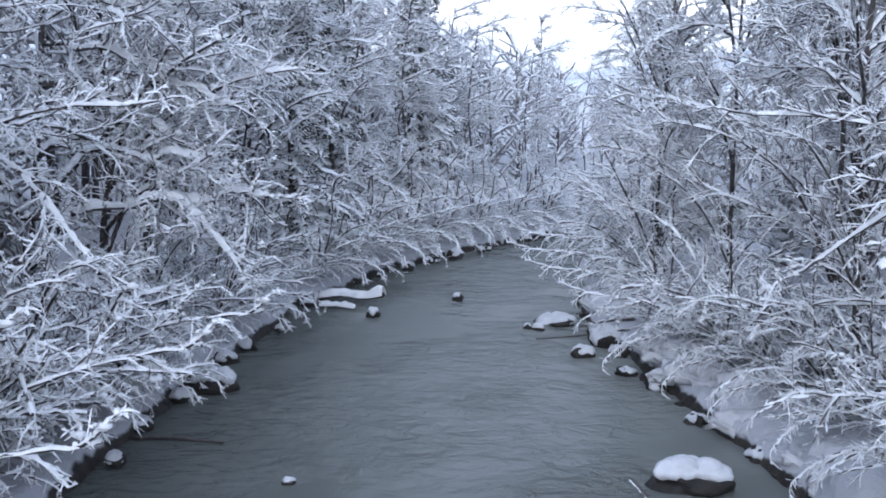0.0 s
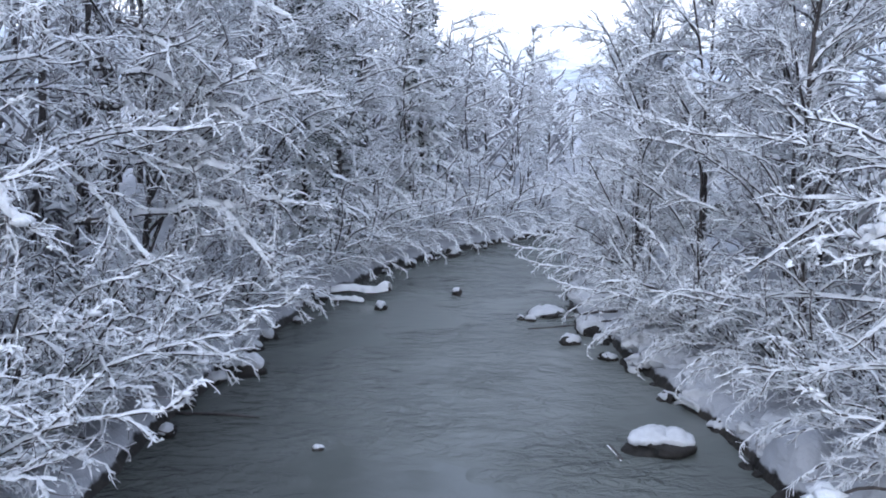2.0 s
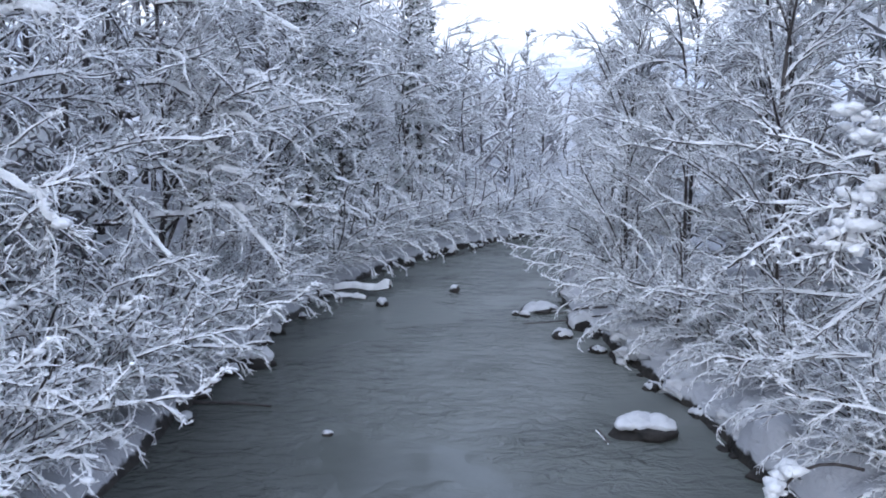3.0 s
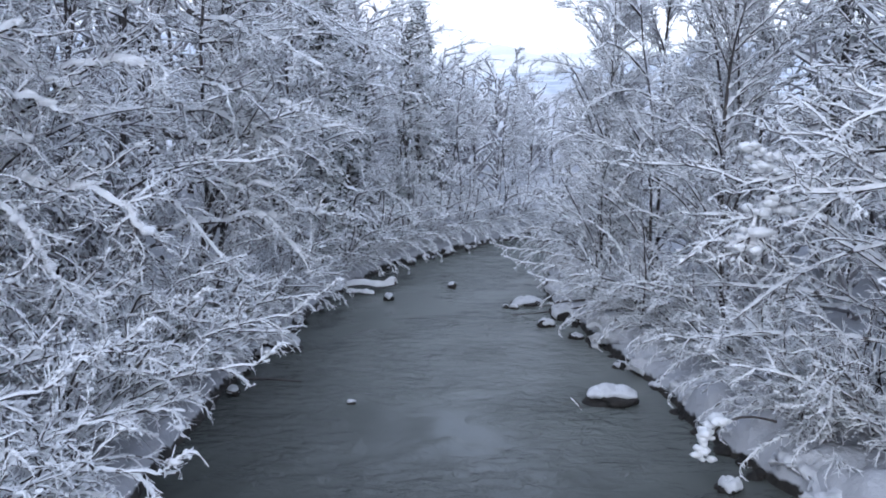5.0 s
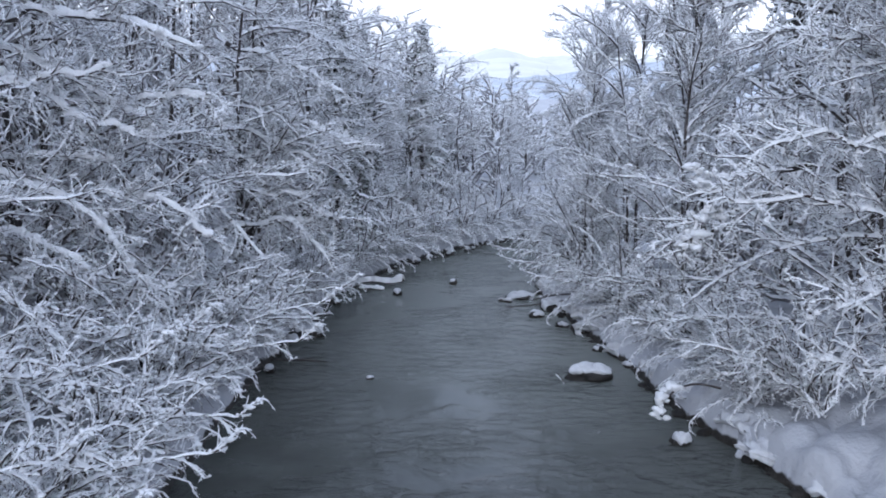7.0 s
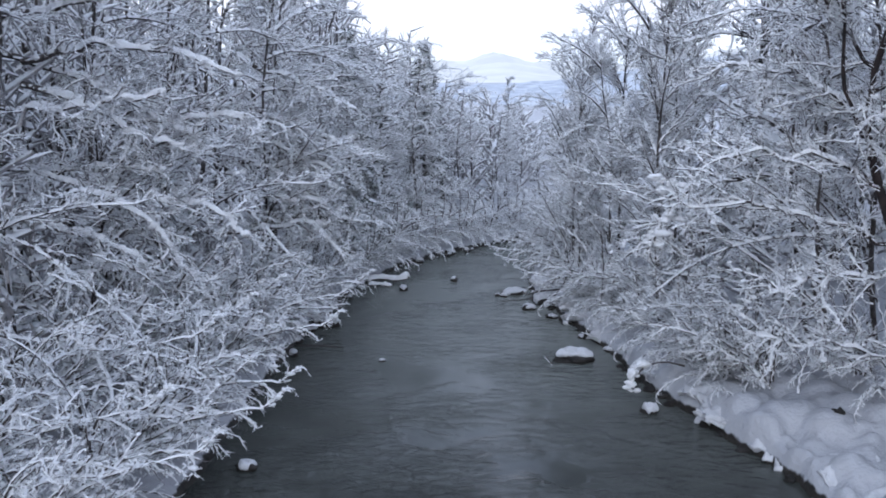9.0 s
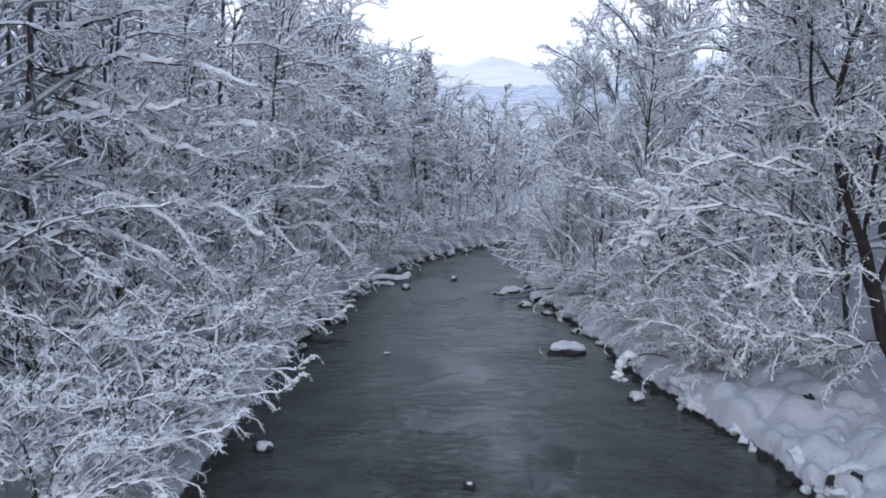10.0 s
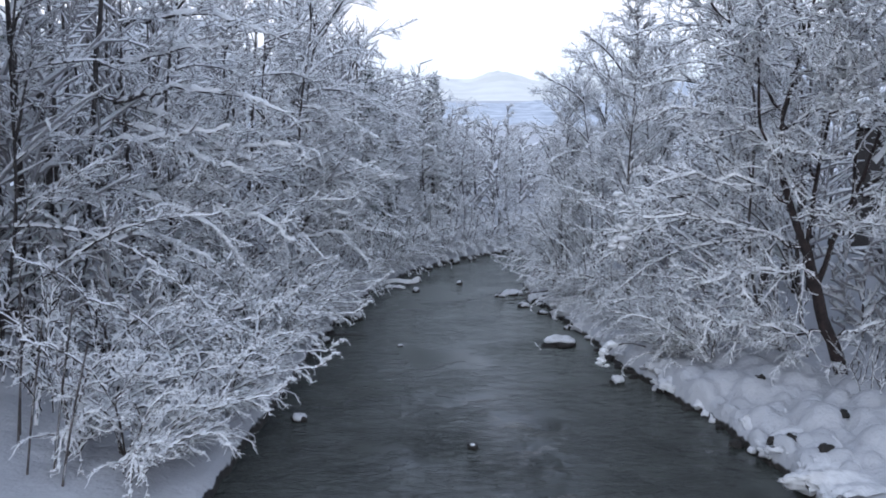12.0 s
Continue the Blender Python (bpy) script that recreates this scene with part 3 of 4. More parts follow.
def stand(ob, x, y, turn=0.0, size=1.0, sink=0.0):
    ob.matrix_basis = Matrix.LocRotScale((x, y, land_at(x, y) - sink), Euler((0, 0, radians(turn))), (size, size, size))
    return ob


def copies(ob, places, group):
    """The plant itself at the first place, and copies at the others: x, y, turn, size."""
    stand(ob, *places[0])
    ob["group"] = group
    for x, y, turn, size in places[1:]:
        stand(copy_thing(ob, Matrix()), x, y, turn, size)


LEFT = "snowy trees on the river bank"

# near left tree with long snow-laden limbs over the water
great_tree(41, [([(-10.4, 15.6, 0.3), (-10.1, 15.5, 3.0), (-9.7, 15.5, 6.0), (-9.3, 15.5, 9.5), (-8.9, 15.6, 12.0)], 0.11, 0.045)], [
    [(-9.04, 15.50, 7.18), (-7.98, 15.38, 7.47), (-6.95, 15.26, 7.62), (-5.72, 15.14, 7.43), (-4.85, 15.02, 7.23), (-4.30, 14.90, 6.84)],
    [(-9.72, 15.90, 7.37), (-8.92, 15.78, 7.19), (-7.78, 15.66, 6.82), (-6.89, 15.54, 6.40), (-5.90, 15.42, 5.80), (-5.31, 15.30, 5.62)],
    [(-8.98, 15.30, 6.70), (-8.19, 15.15, 6.58), (-7.19, 15.00, 6.17), (-6.32, 14.85, 5.65), (-5.33, 14.70, 5.40)],
    [(-9.43, 14.90, 4.92), (-8.65, 14.80, 4.87), (-7.55, 14.70, 4.46), (-6.57, 14.60, 4.18), (-5.95, 14.50, 3.77), (-5.59, 14.40, 3.31), (-5.39, 14.30, 2.96)],
    [(-9.78, 15.60, 4.98), (-8.56, 15.40, 4.87), (-7.36, 15.20, 4.89), (-5.93, 15.00, 4.94)],
    [(-8.54, 15.30, 3.00), (-7.21, 15.10, 2.79), (-5.91, 14.90, 2.59), (-4.74, 14.70, 2.61)],
    [(-9.71, 14.90, 1.87), (-8.87, 14.70, 1.73), (-8.20, 14.50, 1.22), (-7.65, 14.30, 0.84)],
    [(-8.66, 14.10, 0.90), (-7.58, 13.90, 1.22), (-6.03, 13.70, 1.89), (-4.45, 13.50, 2.08)],
    [(-9.65, 15.90, 8.15), (-8.43, 15.70, 8.26), (-7.22, 15.50, 8.59), (-5.94, 15.30, 8.68)],
    [(-9.31, 14.90, 6.23), (-8.02, 14.70, 6.18), (-6.75, 14.50, 6.30), (-5.49, 14.30, 6.59)],
    [(-9.33, 14.50, 3.76), (-8.15, 14.30, 3.86), (-7.01, 14.10, 3.59), (-6.03, 13.90, 3.04)],
    [(-9.35, 13.90, 0.21), (-7.91, 13.70, 0.41), (-6.52, 13.50, 0.37), (-5.49, 13.30, 0.82)],
    [(-8.90, 16.10, 9.24), (-7.55, 15.90, 9.57), (-6.03, 15.70, 9.42), (-4.79, 15.50, 8.93)],
    [(-7.79, 15.80, 5.71), (-6.45, 15.60, 5.91), (-5.14, 15.40, 6.10), (-3.99, 15.20, 5.93)],
    [(-7.27, 15.50, 4.24), (-5.94, 15.30, 4.27), (-4.66, 15.10, 3.99), (-4.14, 14.90, 3.47)],
], BARK, "large bare tree with thick snow-laden limbs hanging over the river", droop=0.07, branch=1.6, snow=0.055, per_limb=17, twigs=9, tips=4, near=True)

# arching tree further up the left bank
great_tree(42, [([(-7.4, 20.6, 0.2), (-7.0, 20.5, 2.4), (-6.6, 20.5, 5.0), (-6.3, 20.6, 9.6)], 0.085, 0.03)], [
    [(-6.15, 20.30, 2.65), (-5.29, 20.20, 2.72), (-4.63, 20.10, 2.86), (-3.99, 20.00, 3.06), (-3.37, 19.90, 2.98), (-2.97, 19.80, 2.40), (-2.62, 19.70, 1.82)],
    [(-4.77, 20.50, 2.80), (-3.77, 20.30, 2.97), (-2.91, 20.10, 3.03), (-2.27, 19.90, 3.08)],
    [(-6.46, 20.70, 3.57), (-5.44, 20.50, 3.70), (-4.45, 20.30, 3.62), (-3.49, 20.10, 3.55)],
    [(-5.95, 20.90, 4.59), (-4.84, 20.70, 4.45), (-3.99, 20.50, 3.91), (-3.44, 20.30, 3.53)],
    [(-5.44, 20.90, 5.99), (-4.47, 20.70, 5.69), (-3.51, 20.50, 5.49), (-2.68, 20.30, 5.10)],
    [(-6.11, 20.30, 1.87), (-5.21, 20.10, 1.81), (-4.44, 19.90, 1.45), (-3.80, 19.70, 1.10)],
    [(-5.33, 21.10, 7.18), (-4.36, 20.90, 6.96), (-3.42, 20.70, 6.56), (-2.50, 20.50, 5.97)],
    [(-5.82, 20.70, 5.20), (-4.74, 20.50, 5.10), (-3.69, 20.30, 4.71), (-2.87, 20.10, 4.24)],
], BARK, "bare tree with a snow-covered limb arching down to the water", 0.06, 0.095, droop=0.10, branch=1.35, snow=0.05, per_limb=17, twigs=9, tips=4, near=True)

# near right tree with a forked reddish trunk
fork_rng = np.random.default_rng(430)
FRONT_LIMBS = []
for x, y, z in [(7.6, 11.9, 6.6), (7.7, 11.9, 7.8), (8.0, 11.9, 8.6), (9.3, 12.0, 5.0), (9.8, 12.1, 6.2), (10.0, 12.2, 7.6), (10.1, 12.2, 8.6), (8.6, 12.2, 5.8), (8.8, 12.4, 7.2), (8.3, 11.9, 4.4), (9.2, 11.8, 6.6), (6.9, 11.7, 8.4), (8.1, 11.9, 9.2), (9.1, 11.7, 8.2)]:
    turn, long_, rise = radians(fork_rng.uniform(200, 335)), fork_rng.uniform(1.6, 2.5), fork_rng.uniform(0.1, 0.5)
    FRONT_LIMBS.append([(x + math.cos(turn) * long_ * u, y + math.sin(turn) * long_ * u, z + rise * math.sin(2.0 * u)) for u in (0, 0.35, 0.7, 1.0)])
great_tree(43, [
    ([(9.5, 11.9, 0.2), (9.2, 11.9, 1.2), (8.75, 11.9, 2.4), (8.26, 11.9, 4.0)], 0.17, 0.12),
    ([(8.26, 11.9, 3.9), (7.9, 11.9, 4.9), (7.5, 11.9, 5.86), (7.6, 11.9, 7.2), (8.07, 11.9, 8.8), (8.3, 12.0, 10.5)], 0.085, 0.022),
    ([(8.6, 11.9, 3.0), (9.0, 12.0, 4.4), (9.7, 12.1, 5.6), (10.0, 12.2, 7.4), (10.2, 12.3, 9.6)], 0.07, 0.022),
    ([(8.3, 11.9, 3.9), (8.5, 12.2, 5.4), (8.9, 12.4, 7.0), (8.8, 12.6, 9.5)], 0.06, 0.018),
    ([(7.5, 11.9, 5.8), (7.0, 11.8, 6.8), (6.9, 11.7, 8.2), (6.6, 11.6, 9.8)], 0.042, 0.014),
    ([(9.3, 12.0, 4.9), (9.3, 11.8, 6.4), (9.0, 11.7, 8.0), (9.3, 11.6, 9.8)], 0.042, 0.014),
    ([(9.8, 12.1, 5.8), (10.6, 12.0, 7.0), (11.2, 12.0, 8.6)], 0.05, 0.02),
], [
    [(8.3, 11.9, 3.9), (7.2, 11.9, 4.3), (5.9, 11.9, 4.65), (4.47, 11.9, 4.54)],
    [(8.8, 11.9, 1.9), (7.8, 11.6, 1.95), (6.7, 11.3, 2.2), (5.66, 11.0, 2.48)],
    [(7.9, 11.9, 4.9), (6.9, 11.7, 5.4), (5.9, 11.5, 5.6), (4.9, 11.3, 5.5)],
    [(7.5, 11.9, 5.9), (6.7, 12.0, 6.7), (5.8, 12.1, 7.1), (4.9, 12.2, 7.0)],
    [(7.6, 11.9, 7.0), (6.9, 11.8, 7.9), (6.1, 11.7, 8.4), (5.2, 11.6, 8.6)],
    [(9.5, 12.0, 5.2), (10.6, 11.9, 5.9), (11.8, 11.8, 6.2), (13.0, 11.7, 6.0)],
    [(9.9, 12.2, 6.6), (10.8, 12.0, 7.6), (11.8, 11.8, 8.2), (12.8, 11.6, 8.4)],
    [(8.0, 11.9, 8.6), (7.6, 11.7, 9.4), (7.0, 11.5, 10.2), (6.4, 11.4, 10.6)],
    [(8.9, 12.0, 4.2), (9.8, 11.3, 4.6), (10.8, 10.9, 4.6), (11.8, 10.6, 4.1)],
    [(8.4, 11.9, 3.6), (7.6, 11.3, 3.4), (6.6, 11.0, 3.5), (5.6, 10.8, 3.3)],
    [(8.8, 12.4, 7.5), (9.2, 11.8, 8.6), (9.6, 11.4, 9.4), (10.0, 11.0, 10.0)],
    [(9.0, 11.9, 1.6), (9.8, 11.6, 2.2), (10.8, 11.3, 2.7), (11.9, 11.0, 2.6)],
    [(8.5, 12.2, 5.4), (7.9, 12.6, 6.2), (7.0, 13.0, 6.6), (6.0, 13.4, 6.5)],
    [(6.9, 11.7, 8.0), (6.2, 11.4, 8.9), (5.6, 11.2, 9.4), (4.9, 11.0, 9.6)],
    [(9.1, 11.7, 7.4), (8.7, 11.3, 8.6), (8.3, 11.0, 9.4), (7.8, 10.8, 9.9)],
    [(10.4, 12.0, 6.8), (11.0, 11.6, 7.2), (11.6, 11.2, 7.3), (12.4, 10.9, 7.0)],
    [(5.69, 12.20, 5.11), (5.09, 12.60, 5.02), (4.57, 13.00, 4.76), (4.32, 13.00, 4.21), (3.97, 13.00, 3.66)],
] + FRONT_LIMBS, RED_BARK, "forked tree with reddish bark and snow-covered spreading limbs", 0.042, 0.055, PALED_TWIG, [(4.29, 13.00, 4.87), (4.46, 13.00, 4.70), (4.38, 13.00, 4.21), (4.08, 13.00, 3.72), (4.18, 13.00, 3.83)], droop=0.05, branch=1.3, snow=0.05, per_limb=19, twigs=9, tips=2, near=True)

# ---- further trees and shrubs ----
LEANING = "bare tree thickly covered in fresh snow, leaning over the river"
tree_a = plant("bank_tree", bank_tree(11, 9.0, 4.4, 16, 0.10, 0.07, 1.5, per_limb=10, twigs=7, tips=2, near=True), BARK, LEANING, "tree")
copies(tree_a, [ (-7.6, 19.0, -10, 1.05), (8.2, 15.8, 170, 1.0), (-10.6, 11.8, 20, 1.05), (8.0, 13.9, 188, 0.85), (-7.2, 22.6, -15, 1.02)], LEFT)
tree_b = plant("bank_tree", bank_tree(12, 10.5, 3.8, 19, 0.08, 0.05, 1.3, snow=0.055, per_limb=12, twigs=8, tips=2, thick=0.9), BARK, LEANING, "tree", twig=PALED_TWIG)
copies(tree_b, [(-5.6, 23.4, -10, 0.98), (-8.4, 16.6, 12, 1.05), (-4.6, 26.4, -25, 0.9), (6.0, 20.4, 195, 0.8), (9.6, 15.2, 175, 1.05), (5.0, 22.2, 180, 0.7), (-5.4, 20.9, 5, 1.0)], LEFT)
tree_c = plant("bank_tree", bank_tree(13, 9.2, 3.0, 20, 0.05, 0.05, 1.1, per_limb=11, twigs=8, tips=1, thick=0.85), BARK, LEANING, "tree", twig=HAZED_TWIG)
copies(tree_c, [(-4.0, 28.6, -30, 0.86), (-2.9, 30.6, -38, 0.82), (-1.6, 32.6, -45, 0.76), (0.2, 34.4, -50, 0.66), (1.9, 36.0, -45, 0.58), (3.9, 37.9, -45, 0.54), (6.2, 39.6, -45, 0.5), (-3.0, 33.4, -30, 0.86), (4.3, 27.8, 175, 0.66), (-0.6, 35.8, -40, 0.72), (2.4, 38.8, -50, 0.58), (6.2, 30.4, 190, 0.62)], LEFT)
tree_d = plant("tree", upright_tree(21, 11.5, 3.0, 40, 0.42, 0.9, narrow=0.8, per_limb=10, twigs=8, tips=2, thick=1.0), BARK, "tall bare tree, every branch white with snow", "tree", twig=PALED_TWIG)
copies(tree_d, [(5.4, 18.5, 10, 0.84), (12.2, 15.2, 40, 1.0), (9.6, 18.6, 220, 0.96)], LEFT)
tree_e = plant("tree", upright_tree(22, 8.6, 3.2, 24, 0.5, 1.15, per_limb=11, twigs=9, tips=2, thick=1.1, narrow=0.5), BARK, "round-crowned bare tree covered in snow", "tree", twig=HAZED_TWIG)
copies(tree_e, [(4.0, 23.9, 0, 0.84), (4.5, 26.4, 60, 0.82), (7.2, 22.6, 80, 0.98), (-6.4, 28.4, 160, 0.98), (7.4, 27.6, 30, 0.8), (5.6, 25.2, 110, 0.88), (6.6, 22.2, 200, 0.9)], LEFT)
tree_f = plant("tree", upright_tree(23, 8.4, 1.2, 30, 0.85, 0.6, per_limb=7, twigs=6, tips=0, thick=1.6), BARK, "slender poplar, paled as if by haze, rising over the far bend", "tree", twig=HAZED_TWIG)
stand(tree_f, 2.6, 41.0, 0, 0.7)
for seed, high, wide, x, y in [(31, 7.7, 1.25, -1.15, 33.4), (32, 8.0, 1.35, -3.5, 26.9), (33, 11.4, 1.8, 9.6, 24.0), (34, 6.8, 1.2, -3.2, 30.2)]:
    stand(spruce_thing(spruce(seed, high, wide), "dark green spruce dusted with snow among bare trees"), x, y)

SHRUBS = "snowy shrubs along the bank"
ARCHING = "arching shrub bent over the water by its snow"
shrub_a = plant("shrub", shrub(51, 3.0, 16, 0.12, branch=0.95, side=0.34, rise=0.75, per_limb=7, twigs=7, tips=2, near=True, snow=0.048), BARK, ARCHING, "shrub")
copies(shrub_a, [(-5.3, 8.8, 5, 1.0), (-5.1, 11.2, -20, 1.0), (-5.1, 13.6, 5, 1.0), (-5.1, 16.0, 10, 1.0), (*edge_point(6.3, 15.6, 2.3), 175, 0.85), (*edge_point(5.9, 18.2, 2.1), 160, 0.8), (-7.0, 7.2, 15, 1.1), (-7.2, 10.2, 25, 1.15), (-5.6, 6.4, 20, 0.95), (6.5, 13.7, 178, 0.85), (-4.9, 18.2, 0, 1.0), (*edge_point(5.4, 20.0, 1.9), 185, 0.8), (-7.2, 12.8, 10, 1.15), (-7.0, 15.2, 0, 1.15)], SHRUBS)
shrub_b = plant("shrub", shrub(52, 2.7, 16, 0.19, per_limb=8, twigs=7, tips=2, thick=0.9), BARK, ARCHING, "shrub", twig=PALED_TWIG)
copies(shrub_b, [(*edge_point(x, y, 1.1), turn, size) for x, y, turn, size in [(-6.0, 17.2, 0, 1.0), (-6.6, 19.2, -10, 0.85), (-6.4, 21.4, 5, 0.85), (-5.3, 23.0, -15, 0.9), (-5.2, 24.4, -15, 0.75), (-4.6, 26.4, -25, 0.75), (-3.9, 27.8, -30, 0.95), (-3.0, 29.4, -35, 0.9)]] + [(*edge_point(x, y, 1.1), turn, size) for x, y, turn, size in [(5.8, 21.6, 170, 0.95), (4.6, 23.9, 180, 0.9), (4.2, 25.4, 185, 0.95), (4.2, 27.0, 175, 0.95), (4.8, 28.6, 180, 0.9)]], SHRUBS)
shrub_c = plant("shrub", shrub(53, 2.2, 14, 0.14, branch=0.75, per_limb=7, twigs=7, tips=1, thick=0.85), BARK, "dense low shrub white with snow, its twigs paled", "shrub", twig=HAZED_TWIG)
copies(shrub_c, [(*edge_point(x, y, 0.5), turn, size) for x, y, turn, size in [(-2.4, 28.6, -30, 0.9), (-1.7, 30.2, -35, 0.9), (-0.9, 31.6, -40, 0.9), (0.0, 32.9, -45, 0.9), (1.1, 34.0, -45, 0.9), (2.2, 35.0, -45, 0.9), (3.4, 36.2, -45, 0.9), (4.6, 37.4, -45, 0.9), (6.0, 38.6, -45, 0.95), (7.6, 40.0, -45, 1.0)]] + [(*edge_point(4.6, 29.6, 0.5), 190, 0.9), (*edge_point(6.0, 31.0, 0.5), 200, 1.0), (-4.0, 30.8, -20, 1.3), (8.4, 12.8, 200, 0.8), (5.8, 14.7, 180, 0.75), (*edge_point(6.0, 14.6, 1.35), 190, 0.7), (*edge_point(6.0, 15.8, 1.25), 180, 0.75), (*edge_point(5.7, 17.2, 1.25), 170, 0.75), (*edge_point(5.5, 18.4, 1.2), 185, 0.75), (*edge_point(5.3, 19.6, 1.15), 180, 0.7), (*edge_point(5.0, 20.8, 1.0), 185, 0.75), (*edge_point(4.8, 22.0, 0.7), 180, 0.75), (-5.1, 7.6, 0, 0.7), (-4.9, 10.2, 10, 0.75), (-4.9, 12.4, -10, 0.75), (-5.0, 14.8, 0, 0.75), (-4.9, 17.2, 0, 0.75), (*edge_point(-5.3, 22.5, 0.5), 0, 0.75), (*edge_point(-5.3, 18.9, 0.5), 0, 0.7), (*edge_point(-5.0, 23.6, 0.5), -10, 0.7), (*edge_point(-4.2, 27.2, 0.4), -25, 0.8)], SHRUBS)


sapling = plant("sapling", shrub(54, 1.5, 7, 0.0, 0.012, branch=0.45, side=0.0, rise=1.1, per_limb=5, twigs=3, tips=0, near=True), RED_BARK, "thin bare sapling standing in the bank snow", "sapling", twig=RED_BARK)
copies(sapling, [(9.2, 10.4, 0, 1.0), (10.2, 11.4, 70, 1.2), (7.6, 12.8, 130, 1.0), (8.4, 13.4, 200, 1.2), (6.9, 14.4, 250, 1.1), (9.9, 9.4, 300, 0.8), (-8.2, 8.8, 40, 1.6), (-8.9, 9.6, 100, 1.8), (-7.8, 9.8, 170, 1.6)], "bare saplings on the bank")

# ---- far woods behind the bank trees, and unseen trees added for shade ----
def far_woods(seed, spots, limbs=18, start=0.06, reach=0.0, twigs=5):
    rng = np.random.default_rng(seed)
    g = Growth()
    for x, y, high in spots:
        z0 = land_at(x, y)
        trunk = (np.array([x, y, z0]) + np.stack([np.zeros(4), np.zeros(4), np.linspace(-0.2, high, 4)], 1) + rng.normal(0, 0.08, (4, 3)))[None]
        g.add("trunk", tube(trunk, taper(1, 4, 0.012 * high, 0.02), 4))
        br = spawn(rng, trunk, limbs, reach or high * 0.34, 58, 0.35, 0.03, 0.1, 4, start=start, flat=0.5, taper=0.6)
        r = taper(len(br), 4, 0.04, 0.02)
        g.add("crown", twig_under(br, r))
        g.add("snow", snow_over(rng, br, r, r * 2.4))
        tw = spawn(rng, br, twigs, high * 0.11, 50, 0.2, 0.05, 0.1, 2, start=0.1, taper=0.3)
        r = taper(len(tw), 2, 0.028, 0.012)
        g.add("crown", twig_under(tw, r))
        g.add("snow", snow_over(rng, tw, r, r * 2.2))
    top = tagged(new("far_woods"), "dense snow-covered bare woods along the river bank, partly unseen trees added for shade", "woods", kind="stuff")
    part("trunk", g.mesh("trunk", BARK), top)
    part("crown", g.mesh("crown", HAZED_TWIG), top)
    part("snow", g.mesh("snow", SNOW), top)


rng = np.random.default_rng(77)
spots = []
for x0, x1, y0, y1, n, h0, h1 in [(-20, -10.5, 9, 30, 44, 11, 14), (-16, -6.5, 29, 42, 24, 9.5, 12), (-7.5, -4.2, 31, 40, 16, 8.0, 9.2), (-4.2, -1.8, 35, 42, 12, 6.2, 7.4), (-1.8, 2, 38, 44, 12, 4.4, 5.4), (9.4, 12.6, 20, 28, 10, 8.5, 10.5), (-9.5, -6.6, 17, 25, 16, 2.2, 3.4), (-15, -9.4, 20, 34, 20, 8.5, 11), (10.8, 16, 11.5, 17, 22, 2.0, 3.6), (-8, 16, 41, 56, 100, 2.6, 4.0), (8.5, 22, 29, 40, 26, 5.0, 7.0), (20, 34, 24, 46, 26, 10, 13), (16.5, 27, 9, 20, 22, 9, 12), (6.3, 9.4, 18.5, 28, 18, 1.9, 3.2)]:
    for _ in range(n):
        spots.append((rng.uniform(x0, x1), rng.uniform(y0, y1), rng.uniform(h0, h1)))
far_woods(78, spots)
# Unseen rows behind the camera, added to hold back light from there.
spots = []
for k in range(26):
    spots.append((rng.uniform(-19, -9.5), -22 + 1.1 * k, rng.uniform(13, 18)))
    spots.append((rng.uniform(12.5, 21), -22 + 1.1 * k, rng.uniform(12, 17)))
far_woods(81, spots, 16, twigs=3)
spots = []
for _ in range(24):
    spots.append((rng.uniform(-16, -10), rng.uniform(7, 28), rng.uniform(3.5, 6)))
for _ in range(16):
    spots.append((rng.uniform(-10.5, -8), rng.uniform(11.5, 24), rng.uniform(2.4, 4)))
far_woods(79, spots)
# Tall crowns out of view, added to shade the near banks from above.
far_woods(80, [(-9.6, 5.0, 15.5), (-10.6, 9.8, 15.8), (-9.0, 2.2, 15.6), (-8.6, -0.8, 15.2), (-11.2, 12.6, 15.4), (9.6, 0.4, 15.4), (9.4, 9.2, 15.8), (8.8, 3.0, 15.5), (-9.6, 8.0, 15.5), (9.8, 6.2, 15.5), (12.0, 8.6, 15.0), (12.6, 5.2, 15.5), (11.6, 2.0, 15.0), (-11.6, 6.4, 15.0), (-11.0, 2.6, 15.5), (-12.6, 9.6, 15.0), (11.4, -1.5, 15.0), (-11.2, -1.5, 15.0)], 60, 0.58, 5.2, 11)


# ---- stones in and beside the river ----
def stone_mesh(seed, w, d, h, fine=3, mat=None, rough=0.42):
    """A worn boulder, its foot flattened."""
    bm = bmesh.new()
    bmesh.ops.create_icosphere(bm, subdivisions=fine, radius=1.0)
    off = Vector((seed * 3.1, seed * 1.7, seed * 0.9))
    for v in bm.verts:
        c = v.co * (1 + rough * noise.noise(v.co * 1.3 + off) * 1.6 + rough * 0.6 * noise.noise(v.co * 3.1 + off) + rough * 0.3 * noise.noise(v.co * 7.3 + off))
        c.z = max(c.z, -0.7)
        v.co = c
    x0, x1 = min(v.co.x for v in bm.verts), max(v.co.x for v in bm.verts)
    y0, y1 = min(v.co.y for v in bm.verts), max(v.co.y for v in bm.verts)
    for v in bm.verts:
        v.co = Vector(((v.co.x - (x0 + x1) / 2) * w / (x1 - x0), (v.co.y - (y0 + y1) / 2) * d / (y1 - y0), v.co.z * h / 2))
    return from_bm("stone", bm, mat or STONE)


